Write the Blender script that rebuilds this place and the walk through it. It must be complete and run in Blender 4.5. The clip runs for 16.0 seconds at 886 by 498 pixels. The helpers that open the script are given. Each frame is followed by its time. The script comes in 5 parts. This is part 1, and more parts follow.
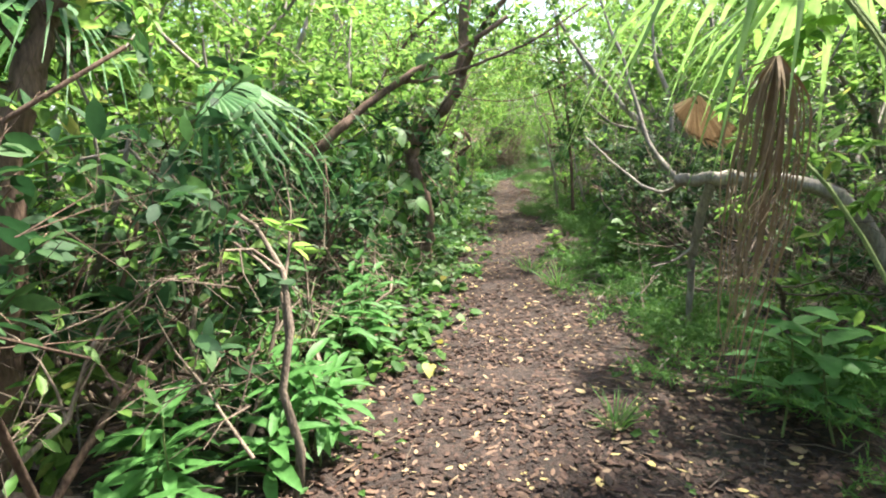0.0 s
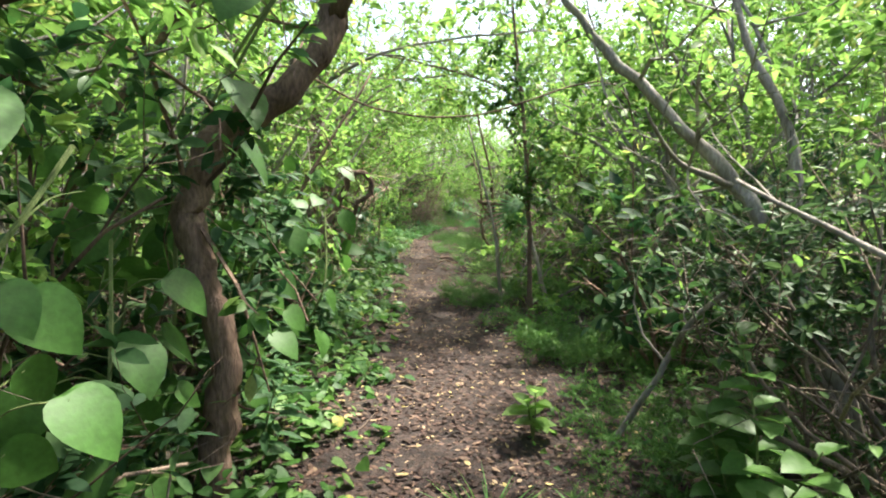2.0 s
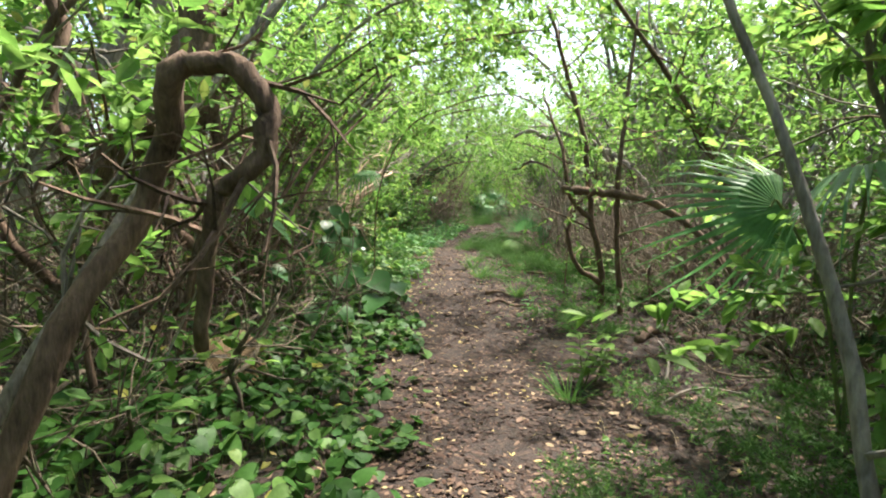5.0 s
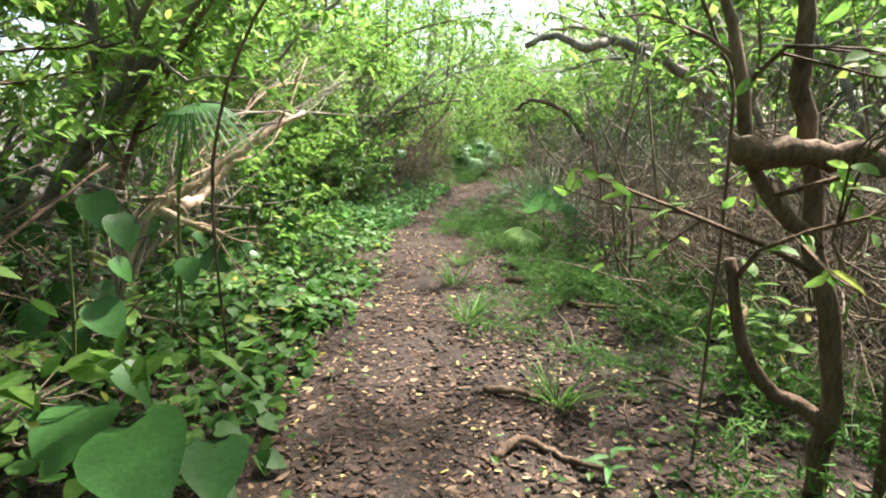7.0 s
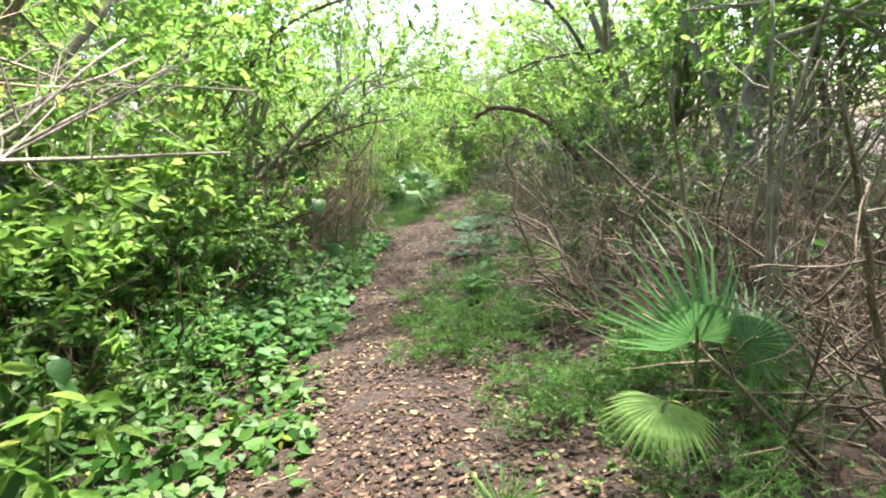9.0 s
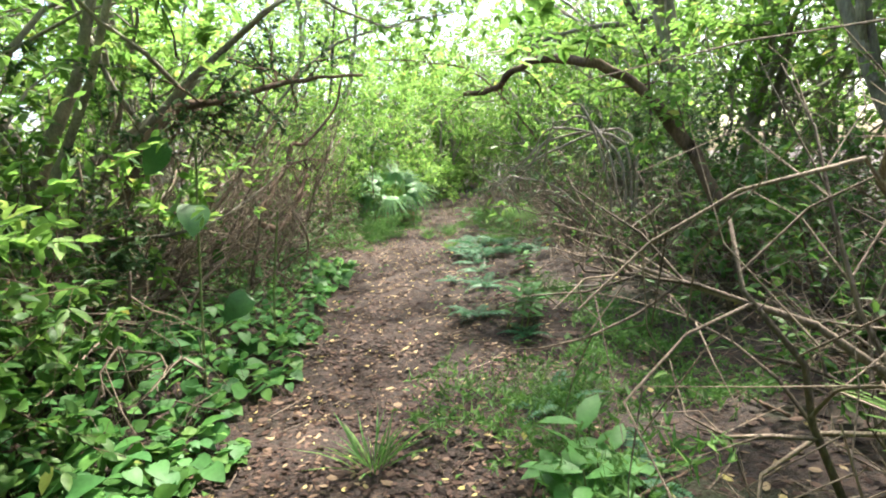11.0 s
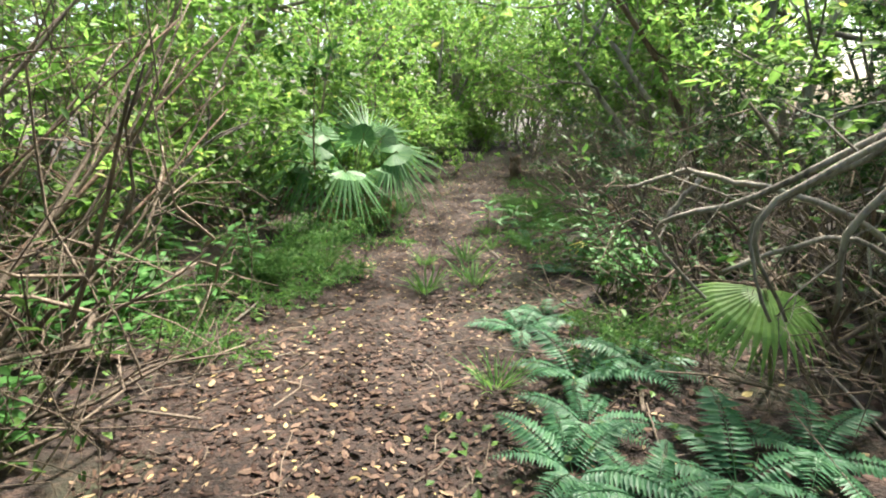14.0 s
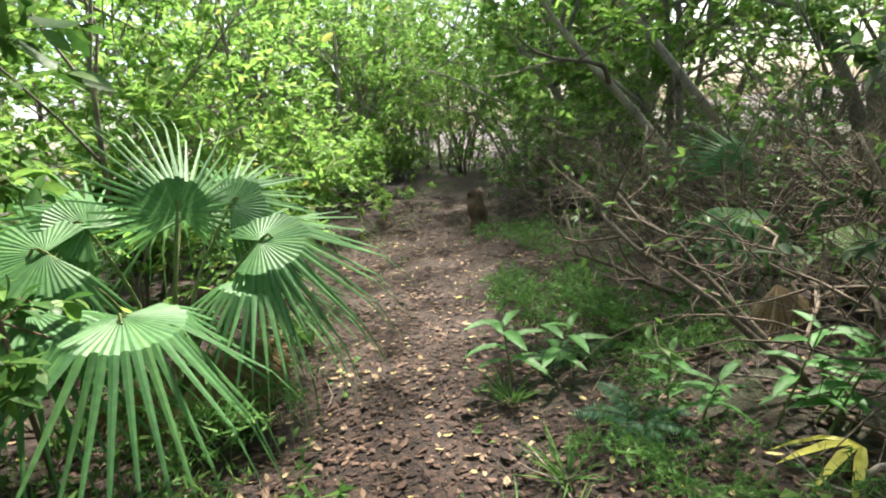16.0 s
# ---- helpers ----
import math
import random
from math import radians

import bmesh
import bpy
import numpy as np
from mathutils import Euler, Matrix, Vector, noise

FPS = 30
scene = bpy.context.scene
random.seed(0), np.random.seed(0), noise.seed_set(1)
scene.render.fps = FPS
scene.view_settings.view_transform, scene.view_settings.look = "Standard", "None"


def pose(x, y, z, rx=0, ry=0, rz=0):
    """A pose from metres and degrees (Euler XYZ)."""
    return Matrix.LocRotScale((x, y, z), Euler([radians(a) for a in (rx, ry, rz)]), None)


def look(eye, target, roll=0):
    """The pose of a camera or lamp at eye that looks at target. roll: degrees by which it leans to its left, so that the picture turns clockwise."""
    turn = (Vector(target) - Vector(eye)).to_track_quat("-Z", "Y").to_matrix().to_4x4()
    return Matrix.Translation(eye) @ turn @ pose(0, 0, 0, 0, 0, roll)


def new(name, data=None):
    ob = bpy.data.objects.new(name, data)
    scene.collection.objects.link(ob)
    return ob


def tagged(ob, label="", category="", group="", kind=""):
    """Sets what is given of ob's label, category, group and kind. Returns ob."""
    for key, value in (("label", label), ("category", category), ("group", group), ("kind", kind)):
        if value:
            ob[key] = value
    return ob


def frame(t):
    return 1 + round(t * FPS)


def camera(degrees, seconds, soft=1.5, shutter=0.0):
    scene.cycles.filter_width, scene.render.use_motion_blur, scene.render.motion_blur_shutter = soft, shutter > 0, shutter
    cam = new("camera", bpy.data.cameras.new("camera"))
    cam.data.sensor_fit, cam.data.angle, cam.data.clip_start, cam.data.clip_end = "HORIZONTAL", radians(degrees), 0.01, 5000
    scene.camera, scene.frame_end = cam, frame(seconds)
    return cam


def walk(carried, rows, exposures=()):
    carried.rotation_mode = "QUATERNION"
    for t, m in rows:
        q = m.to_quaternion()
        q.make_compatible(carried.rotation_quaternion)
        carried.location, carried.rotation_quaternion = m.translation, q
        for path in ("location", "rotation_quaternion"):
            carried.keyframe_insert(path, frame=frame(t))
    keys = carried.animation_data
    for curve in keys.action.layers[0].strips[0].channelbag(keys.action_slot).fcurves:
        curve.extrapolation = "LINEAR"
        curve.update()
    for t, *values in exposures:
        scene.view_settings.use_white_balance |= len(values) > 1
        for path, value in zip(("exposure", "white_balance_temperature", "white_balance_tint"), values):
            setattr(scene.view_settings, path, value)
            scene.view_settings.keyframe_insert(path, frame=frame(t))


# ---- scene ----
cam = camera(79.0, 16.0, soft=2.0)
PATH = [
    (0, (-0.003, 0.0, 1.345), (-0.003, 1.964, 0.97), -1.5),
    (0.5, (0.046, 1.031, 1.336), (0.209, 2.994, 0.989), -0.3),
    (1, (0.074, 1.976, 1.346), (0.419, 3.939, 1.176), 4.2),
    (1.5, (0.242, 2.871, 1.353), (0.599, 4.83, 1.167), 3.5),
    (2, (0.37, 3.692, 1.324), (0.696, 5.657, 1.138), 2.4),
    (2.5, (0.45, 4.49, 1.308), (0.785, 6.454, 1.134), 2.7),
    (3, (0.516, 5.364, 1.249), (0.834, 7.331, 1.074), 2.2),
    (3.2, (0.53, 5.714, 1.252), (0.837, 7.682, 1.069), 1.6),
    (5.3, (1.031, 9.594, 1.246), (1.289, 11.564, 1.02), 0.8),
    (5.5, (1.147, 9.974, 1.235), (1.406, 11.94, 0.976), 0.7),
    (6, (1.288, 10.916, 1.275), (1.536, 12.879, 0.985), 1.3),
    (6.5, (1.459, 11.839, 1.302), (1.707, 13.811, 1.074), 1.5),
    (7, (1.628, 12.904, 1.315), (1.946, 14.837, 0.916), 0.3),
    (7.5, (1.785, 13.847, 1.364), (2.153, 15.774, 0.979), -4.5),
    (8, (1.839, 14.717, 1.432), (2.263, 16.654, 1.167), -0.5),
    (8.5, (1.99, 15.595, 1.436), (2.444, 17.522, 1.153), -3.9),
    (8.7, (1.978, 15.96, 1.446), (2.521, 17.859, 1.129), -6.0),
    (10.8, (2.798, 19.673, 1.225), (3.471, 21.529, 0.904), -4.5),
    (11, (2.86, 20.014, 1.262), (3.529, 21.874, 0.955), -3.3),
    (11.5, (3.098, 20.93, 1.339), (3.764, 22.79, 1.03), 0.3),
    (12, (3.349, 21.743, 1.323), (4.01, 23.612, 1.059), 1.8),
    (12.5, (3.542, 22.666, 1.296), (4.197, 24.521, 0.932), 3.2),
    (13, (3.844, 23.568, 1.302), (4.45, 25.432, 0.906), 4.2),
    (13.5, (4.116, 24.458, 1.271), (4.787, 26.27, 0.755), 5.3),
    (14, (4.517, 25.314, 1.339), (5.232, 27.112, 0.834), 0.2),
    (14.5, (4.879, 25.988, 1.287), (5.688, 27.778, 0.909), -2.5),
    (15, (5.138, 26.958, 1.288), (6.004, 28.742, 1.032), 0.9),
    (15.5, (5.43, 27.799, 1.272), (6.346, 29.513, 0.8), -4.2),
    (16, (5.732, 28.68, 1.262), (6.721, 30.362, 0.825), -6.3),
]
walk(cam, [(t, look(e, a, r)) for t, e, a, r in PATH], exposures=[(0, 2.3), (3, 2.15), (5.3, 2.1), (6, 2.2), (7, 2.3), (8.5, 2.55), (11, 2.6), (13, 2.5), (14.5, 2.3), (16, 2.3)])

# ---- world, sun, exposure ----
SUN_ELEV, SUN_AZ = radians(60), radians(55)
world = bpy.data.worlds.new("sky")
scene.world = world
world.use_nodes = True
sky = world.node_tree.nodes.new("ShaderNodeTexSky")
sky.sky_type, sky.sun_disc, sky.sun_elevation, sky.sun_rotation = "NISHITA", False, SUN_ELEV, SUN_AZ
sky.dust_density, sky.air_density = 4.0, 1.0
world.node_tree.links.new(sky.outputs[0], world.node_tree.nodes["Background"].inputs[0])
world.node_tree.nodes["Background"].inputs[1].default_value = 0.125
sun_data = bpy.data.lights.new("sun", "SUN")
sun_data.energy, sun_data.angle, sun_data.color = 4.4, radians(3), (1.0, 0.95, 0.84)
sun = new("sun", sun_data)
sun.matrix_world = look((20 * math.sin(SUN_AZ) * math.cos(SUN_ELEV), 20 * math.cos(SUN_AZ) * math.cos(SUN_ELEV), 20 * math.sin(SUN_ELEV)), (0, 0, 0))


# ---- materials ----
def nodes_of(name):
    m = bpy.data.materials.new(name)
    m.use_nodes = True
    nt = m.node_tree
    return m, nt, nt.nodes, nt.links, nt.nodes["Principled BSDF"]


def ramp_node(n, stops):
    r = n.new("ShaderNodeValToRGB")
    while len(r.color_ramp.elements) < len(stops):
        r.color_ramp.elements.new(0.5)
    for el, (p, c) in zip(r.color_ramp.elements, stops):
        el.position, el.color = p, (*c, 1)
    return r


def leaf_material(name, stops, rough=0.42, through_light=0.35, vein=60.0):
    """A leaf: colour by leaf, mottled at a fine scale, part of the light passing through."""
    m, nt, n, l, b = nodes_of(name)
    geo = n.new("ShaderNodeNewGeometry")
    r = ramp_node(n, [(p, (c[0] * 1.12, c[1], c[2] * 1.12) if c[1] > c[0] else c) for p, c in stops])
    l.new(geo.outputs["Random Per Island"], r.inputs[0])
    tc = n.new("ShaderNodeTexCoord")
    nz = n.new("ShaderNodeTexNoise")
    nz.inputs["Scale"].default_value, nz.inputs["Detail"].default_value = vein, 4
    l.new(tc.outputs["Object"], nz.inputs["Vector"])
    hsv = n.new("ShaderNodeHueSaturation")
    mp = n.new("ShaderNodeMapRange")
    mp.inputs[3].default_value, mp.inputs[4].default_value = 0.6, 1.4
    l.new(nz.outputs[0], mp.inputs[0])
    l.new(mp.outputs[0], hsv.inputs["Value"])
    l.new(r.outputs[0], hsv.inputs["Color"])
    l.new(hsv.outputs[0], b.inputs["Base Color"])
    b.inputs["Roughness"].default_value = rough
    b.inputs["Specular IOR Level"].default_value = 0.22
    bump = n.new("ShaderNodeBump")
    bump.inputs["Strength"].default_value, bump.inputs["Distance"].default_value = 0.35, 0.004
    l.new(nz.outputs[0], bump.inputs["Height"])
    l.new(bump.outputs[0], b.inputs["Normal"])
    tr = n.new("ShaderNodeBsdfTranslucent")
    h2 = n.new("ShaderNodeHueSaturation")
    h2.inputs["Hue"].default_value, h2.inputs["Value"].default_value = 0.497, 1.8
    l.new(hsv.outputs[0], h2.inputs["Color"])
    l.new(h2.outputs[0], tr.inputs["Color"])
    mx = n.new("ShaderNodeMixShader")
    mx.inputs[0].default_value = through_light
    l.new(b.outputs[0], mx.inputs[1])
    l.new(tr.outputs[0], mx.inputs[2])
    l.new(mx.outputs[0], n["Material Output"].inputs["Surface"])
    return m


def bark_material(name, dark, light, scale=18.0, rough=0.9, patches=None):
    m, nt, n, l, b = nodes_of(name)
    tc = n.new("ShaderNodeTexCoord")
    big = n.new("ShaderNodeTexNoise")
    big.inputs["Scale"].default_value, big.inputs["Detail"].default_value = scale * 0.3, 3
    fine = n.new("ShaderNodeTexNoise")
    fine.inputs["Scale"].default_value, fine.inputs["Detail"].default_value = scale * 4, 6
    mp = n.new("ShaderNodeMapping")
    mp.inputs["Scale"].default_value = (1, 1, 0.3)
    l.new(tc.outputs["Object"], mp.inputs[0])
    l.new(mp.outputs[0], fine.inputs["Vector"])
    l.new(tc.outputs["Object"], big.inputs["Vector"])
    add = n.new("ShaderNodeMath")
    add.operation = "MULTIPLY_ADD"
    add.inputs[1].default_value = 0.55
    l.new(big.outputs[0], add.inputs[0])
    half = n.new("ShaderNodeMath")
    half.operation = "MULTIPLY"
    half.inputs[1].default_value = 0.45
    l.new(fine.outputs[0], half.inputs[0])
    l.new(half.outputs[0], add.inputs[2])
    mid = tuple((a + c) / 2 for a, c in zip(dark, light))
    r = ramp_node(n, [(0.3, dark), (0.5, mid), (0.68, light)])
    l.new(add.outputs[0], r.inputs[0])
    geo = n.new("ShaderNodeNewGeometry")
    hsv = n.new("ShaderNodeHueSaturation")
    vr = n.new("ShaderNodeMapRange")
    vr.inputs[3].default_value, vr.inputs[4].default_value = 0.55, 1.5
    l.new(geo.outputs["Random Per Island"], vr.inputs[0])
    l.new(vr.outputs[0], hsv.inputs["Value"])
    l.new(r.outputs[0], hsv.inputs["Color"])
    l.new(hsv.outputs[0], b.inputs["Base Color"])
    b.inputs["Roughness"].default_value = rough
    b.inputs["Specular IOR Level"].default_value = 0.2
    bump = n.new("ShaderNodeBump")
    bump.inputs["Strength"].default_value, bump.inputs["Distance"].default_value = 0.8, 0.012
    l.new(fine.outputs[0], bump.inputs["Height"])
    l.new(bump.outputs[0], b.inputs["Normal"])
    return m


def soil_material():
    """Dark trodden soil of broken leaf, with mossy green where nobody treads."""
    m, nt, n, l, b = nodes_of("forest_soil")
    tc = n.new("ShaderNodeTexCoord")
    vo = n.new("ShaderNodeTexVoronoi")
    vo.inputs["Scale"].default_value = 42
    n1 = n.new("ShaderNodeTexNoise")
    n1.inputs["Scale"].default_value, n1.inputs["Detail"].default_value = 1.1, 5
    n2 = n.new("ShaderNodeTexNoise")
    n2.inputs["Scale"].default_value, n2.inputs["Detail"].default_value = 70, 6
    for t_ in (vo, n1, n2):
        l.new(tc.outputs["Object"], t_.inputs["Vector"])
    sep = n.new("ShaderNodeSeparateColor")
    l.new(vo.outputs["Color"], sep.inputs[0])
    chips = ramp_node(n, [(0.0, (0.009, 0.005, 0.004)), (0.4, (0.022, 0.012, 0.009)), (0.75, (0.042, 0.023, 0.017)), (1.0, (0.085, 0.05, 0.035))])
    l.new(sep.outputs[0], chips.inputs[0])
    grit = ramp_node(n, [(0.3, (0.011, 0.007, 0.005)), (0.7, (0.036, 0.024, 0.017))])
    l.new(n2.outputs[0], grit.inputs[0])
    mx = n.new("ShaderNodeMix")
    mx.data_type = "RGBA"
    mx.inputs[0].default_value = 0.4
    l.new(chips.outputs[0], mx.inputs[6])
    l.new(grit.outputs[0], mx.inputs[7])
    at_ = n.new("ShaderNodeAttribute")
    at_.attribute_name = "untrodden"
    mul = n.new("ShaderNodeMath")
    mul.operation = "MULTIPLY"
    edge = ramp_node(n, [(0.54, (0, 0, 0)), (0.74, (1, 1, 1))])
    l.new(n1.outputs[0], edge.inputs[0])
    l.new(at_.outputs["Fac"], mul.inputs[0])
    l.new(edge.outputs[0], mul.inputs[1])
    green = n.new("ShaderNodeMix")
    green.data_type = "RGBA"
    l.new(mul.outputs[0], green.inputs[0])
    l.new(mx.outputs[2], green.inputs[6])
    green.inputs[7].default_value = (0.022, 0.032, 0.009, 1)
    l.new(green.outputs[2], b.inputs["Base Color"])
    b.inputs["Roughness"].default_value = 0.95
    bump = n.new("ShaderNodeBump")
    bump.inputs["Strength"].default_value, bump.inputs["Distance"].default_value = 0.9, 0.02
    l.new(n2.outputs[0], bump.inputs["Height"])
    l.new(bump.outputs[0], b.inputs["Normal"])
    return m


SOIL = soil_material()
GREEN_BRIGHT = leaf_material("bright_leaf", [(0, (0.062, 0.15, 0.026)), (0.5, (0.1, 0.21, 0.038)), (0.95, (0.15, 0.27, 0.055)), (1, (0.22, 0.25, 0.06))], 0.55, 0.5)
GREEN_MID = leaf_material("mid_leaf", [(0, (0.024, 0.075, 0.014)), (0.55, (0.048, 0.12, 0.022)), (0.98, (0.09, 0.18, 0.034)), (1, (0.2, 0.18, 0.04))], 0.48, 0.36)
GREEN_DARK = leaf_material("dark_leaf", [(0, (0.012, 0.042, 0.014)), (0.6, (0.024, 0.07, 0.02)), (1, (0.05, 0.115, 0.03))], 0.66, 0.28)
GREEN_VINE = leaf_material("vine_leaf", [(0, (0.02, 0.068, 0.012)), (0.6, (0.04, 0.112, 0.018)), (0.985, (0.085, 0.17, 0.035)), (1, (0.3, 0.26, 0.05))], 0.52, 0.3, 55)
GREEN_BROAD = leaf_material("broad_leaf", [(0, (0.022, 0.075, 0.018)), (1, (0.04, 0.115, 0.026))], 0.35, 0.1, 45)
GREEN_HERB = leaf_material("herb_leaf", [(0, (0.035, 0.12, 0.03)), (0.6, (0.06, 0.175, 0.04)), (1, (0.11, 0.25, 0.05))], 0.5, 0.35, 40)
GREEN_PALM = leaf_material("palm_leaf", [(0, (0.05, 0.14, 0.045)), (0.5, (0.065, 0.17, 0.05)), (1, (0.085, 0.2, 0.06))], 0.5, 0.3, 30)
GREEN_PALM_LIGHT = leaf_material("pale_palm_leaf", [(0, (0.12, 0.24, 0.06)), (1, (0.17, 0.3, 0.08))], 0.38, 0.4, 30)
GREEN_FERN = leaf_material("sword_fern_leaf", [(0, (0.03, 0.1, 0.045)), (1, (0.06, 0.16, 0.065))], 0.45, 0.3)
GREEN_FEATHER = leaf_material("feathery_leaf", [(0, (0.035, 0.1, 0.02)), (0.7, (0.06, 0.15, 0.028)), (1, (0.1, 0.2, 0.04))], 0.6, 0.3)
GREEN_GREY = leaf_material("needle_leaf", [(0, (0.022, 0.055, 0.02)), (1, (0.05, 0.1, 0.03))], 0.6, 0.25)
LITTER = leaf_material("fallen_leaf", [(0, (0.014, 0.008, 0.006)), (0.4, (0.038, 0.021, 0.015)), (0.75, (0.075, 0.042, 0.03)), (0.92, (0.15, 0.095, 0.065)), (0.975, (0.3, 0.22, 0.13)), (1, (0.42, 0.34, 0.12))], 0.7, 0.08, 90)
DEAD_PALM = leaf_material("dead_palm_leaf", [(0, (0.12, 0.075, 0.038)), (0.6, (0.2, 0.135, 0.075)), (1, (0.32, 0.24, 0.15))], 0.8, 0.12, 40)
YELLOW_LEAF = leaf_material("yellowed_leaf", [(0, (0.42, 0.4, 0.07)), (1, (0.5, 0.46, 0.1))], 0.5, 0.35, 30)
BARK = bark_material("brown_bark", (0.028, 0.018, 0.013), (0.19, 0.125, 0.09))
BARK_GREY = bark_material("grey_bark", (0.07, 0.058, 0.048), (0.33, 0.29, 0.245))
TWIG = bark_material("dead_twig", (0.055, 0.04, 0.03), (0.25, 0.195, 0.15), 30)
DEADWOOD = bark_material("bare_dead_wood", (0.24, 0.15, 0.105), (0.56, 0.42, 0.32), 16)
GREEN_STEM = bark_material("green_stem", (0.06, 0.09, 0.03), (0.16, 0.19, 0.07), 25)

# ---- mesh helpers ----
RNG = np.random.default_rng(7)
UP = np.array((0.0, 0.0, 1.0))


class Geo:
    """Gathers tubes and leaves, then becomes one mesh."""

    def __init__(self):
        self.v, self.f, self.count = [], [], 0

    def add(self, verts, tris):
        self.v.append(np.asarray(verts, float))
        self.f.append(np.asarray(tris, int) + self.count)
        self.count += len(verts)

    def tube(self, pts, radii, sides=5, rough=0.0, rng=RNG):
        pts = np.asarray(pts, float)
        n = len(pts)
        tang = np.gradient(pts, axis=0)
        tang /= np.linalg.norm(tang, axis=1)[:, None] + 1e-9
        ref = np.array((0.31, 0.17, 0.93)) if abs(tang[0][2]) < 0.8 else np.array((0.95, 0.2, 0.1))
        a = np.cross(tang, ref)
        a /= np.linalg.norm(a, axis=1)[:, None] + 1e-9
        b = np.cross(tang, a)
        ang = np.arange(sides) * 2 * math.pi / sides
        rr = np.asarray(radii, float)[:, None] * np.ones(sides)
        if rough:
            rr = rr * (1 + rough * rng.normal(size=rr.shape))
        ring = pts[:, None] + rr[..., None] * (np.cos(ang)[None, :, None] * a[:, None] + np.sin(ang)[None, :, None] * b[:, None])
        i, j = np.meshgrid(np.arange(n - 1), np.arange(sides), indexing="ij")
        k = (j + 1) % sides
        q = np.stack([i * sides + j, i * sides + k, (i + 1) * sides + k, (i + 1) * sides + j], -1).reshape(-1, 4)
        tris = np.concatenate([q[:, [0, 1, 2]], q[:, [0, 2, 3]]])
        caps = [[(n - 1) * sides, (n - 1) * sides + s, (n - 1) * sides + s + 1] for s in range(1, sides - 1)]
        caps += [[0, s + 1, s] for s in range(1, sides - 1)]
        self.add(ring.reshape(-1, 3), np.concatenate([tris, np.array(caps)]) if sides > 4 else tris)

    def leaves(self, template, pos, way, size, flat=0.35, width=1.0, rng=RNG, nor=None):
        """Copies of a leaf that grow at pos along way, faces more or less upwards."""
        tv, tf = template
        pos, way = np.asarray(pos, float), np.asarray(way, float)
        m = len(pos)
        if not m:
            return
        y = way / (np.linalg.norm(way, axis=1)[:, None] + 1e-9)
        z = (UP if nor is None else np.asarray(nor)) + flat * rng.normal(size=(m, 3))
        z = z - (z * y).sum(1)[:, None] * y
        z /= np.linalg.norm(z, axis=1)[:, None] + 1e-9
        x = np.cross(y, z)
        s = np.broadcast_to(np.asarray(size, float), (m,))[:, None, None]
        w = width * tv[None, :, :1] * x[:, None]
        vv = pos[:, None] + s * (w + tv[None, :, 1:2] * y[:, None] + tv[None, :, 2:] * z[:, None])
        ff = tf[None] + (np.arange(m) * len(tv))[:, None, None]
        self.add(vv.reshape(-1, 3), ff.reshape(-1, 3))

    def mesh(self, name, mat, smooth=False):
        me = bpy.data.meshes.new(name)
        v, f = np.concatenate(self.v), np.concatenate(self.f)
        me.vertices.add(len(v))
        me.vertices.foreach_set("co", v.ravel())
        me.loops.add(f.size)
        me.loops.foreach_set("vertex_index", f.ravel().astype(np.int32))
        me.polygons.add(len(f))
        me.polygons.foreach_set("loop_start", np.arange(len(f), dtype=np.int32) * 3)
        me.polygons.foreach_set("loop_total", np.full(len(f), 3, np.int32))
        me.polygons.foreach_set("use_smooth", np.full(len(f), smooth))
        me.update(calc_edges=True)
        me.materials.append(mat)
        return me


def part(name, geo, mat, parent, label="", smooth=False):
    ob = new(name, geo.mesh(name, mat, smooth))
    ob.parent = parent
    if label:
        ob["label"] = label
    return ob


def thing(name, label, category, group="", kind="", at=(0, 0, 0), turn=0.0, size=1.0):
    ob = new(name)
    ob.matrix_basis = pose(*at, 0, 0, turn) @ Matrix.Scale(size, 4)
    return tagged(ob, label, category, group, kind)


def bladed(stations, fold=0.12, droop=0.15):
    """A leaf template: base, pairs of edge points about a midrib, tip. stations: (along, half width)."""
    v, f = [(0, 0, 0)], []
    for a, w in stations:
        zz = -droop * a * a
        v += [(-w, a, zz + fold * w), (0, a, zz), (w, a, zz + fold * w)]
    v.append((0, 1, -droop))
    t = len(v) - 1
    f += [(0, 2, 1), (0, 3, 2)]
    for k in range(len(stations) - 1):
        p, q = 1 + 3 * k, 4 + 3 * k
        f += [(p, p + 1, q), (p + 1, q + 1, q), (p + 1, p + 2, q + 1), (p + 2, q + 2, q + 1)]
    p = t - 3
    f += [(p, p + 1, t), (p + 1, p + 2, t)]
    return np.array(v, float), np.array(f)


LEAF_FAR = bladed([(0.5, 0.24)], 0.5, 0.2)
LEAF_OVAL = bladed([(0.16, 0.12), (0.42, 0.215), (0.74, 0.17)], 0.22, 0.25)
LEAF_ROUND = bladed([(0.12, 0.24), (0.4, 0.4), (0.75, 0.27)], 0.4, 0.2)
LEAF_LANCE = bladed([(0.2, 0.09), (0.5, 0.13), (0.8, 0.08)], 0.5, 0.3)
LEAF_HEART = bladed([(-0.14, 0.2), (-0.08, 0.33), (0.06, 0.43), (0.24, 0.46), (0.42, 0.43), (0.6, 0.34), (0.78, 0.21), (0.91, 0.09)], 0.16, 0.24)
LEAF_CARPET = bladed([(-0.12, 0.22), (0.06, 0.42), (0.34, 0.44), (0.66, 0.28)], 0.14, 0.22)
LEAF_PINNA = bladed([(0.3, 0.11)], 0.3, 0.2)
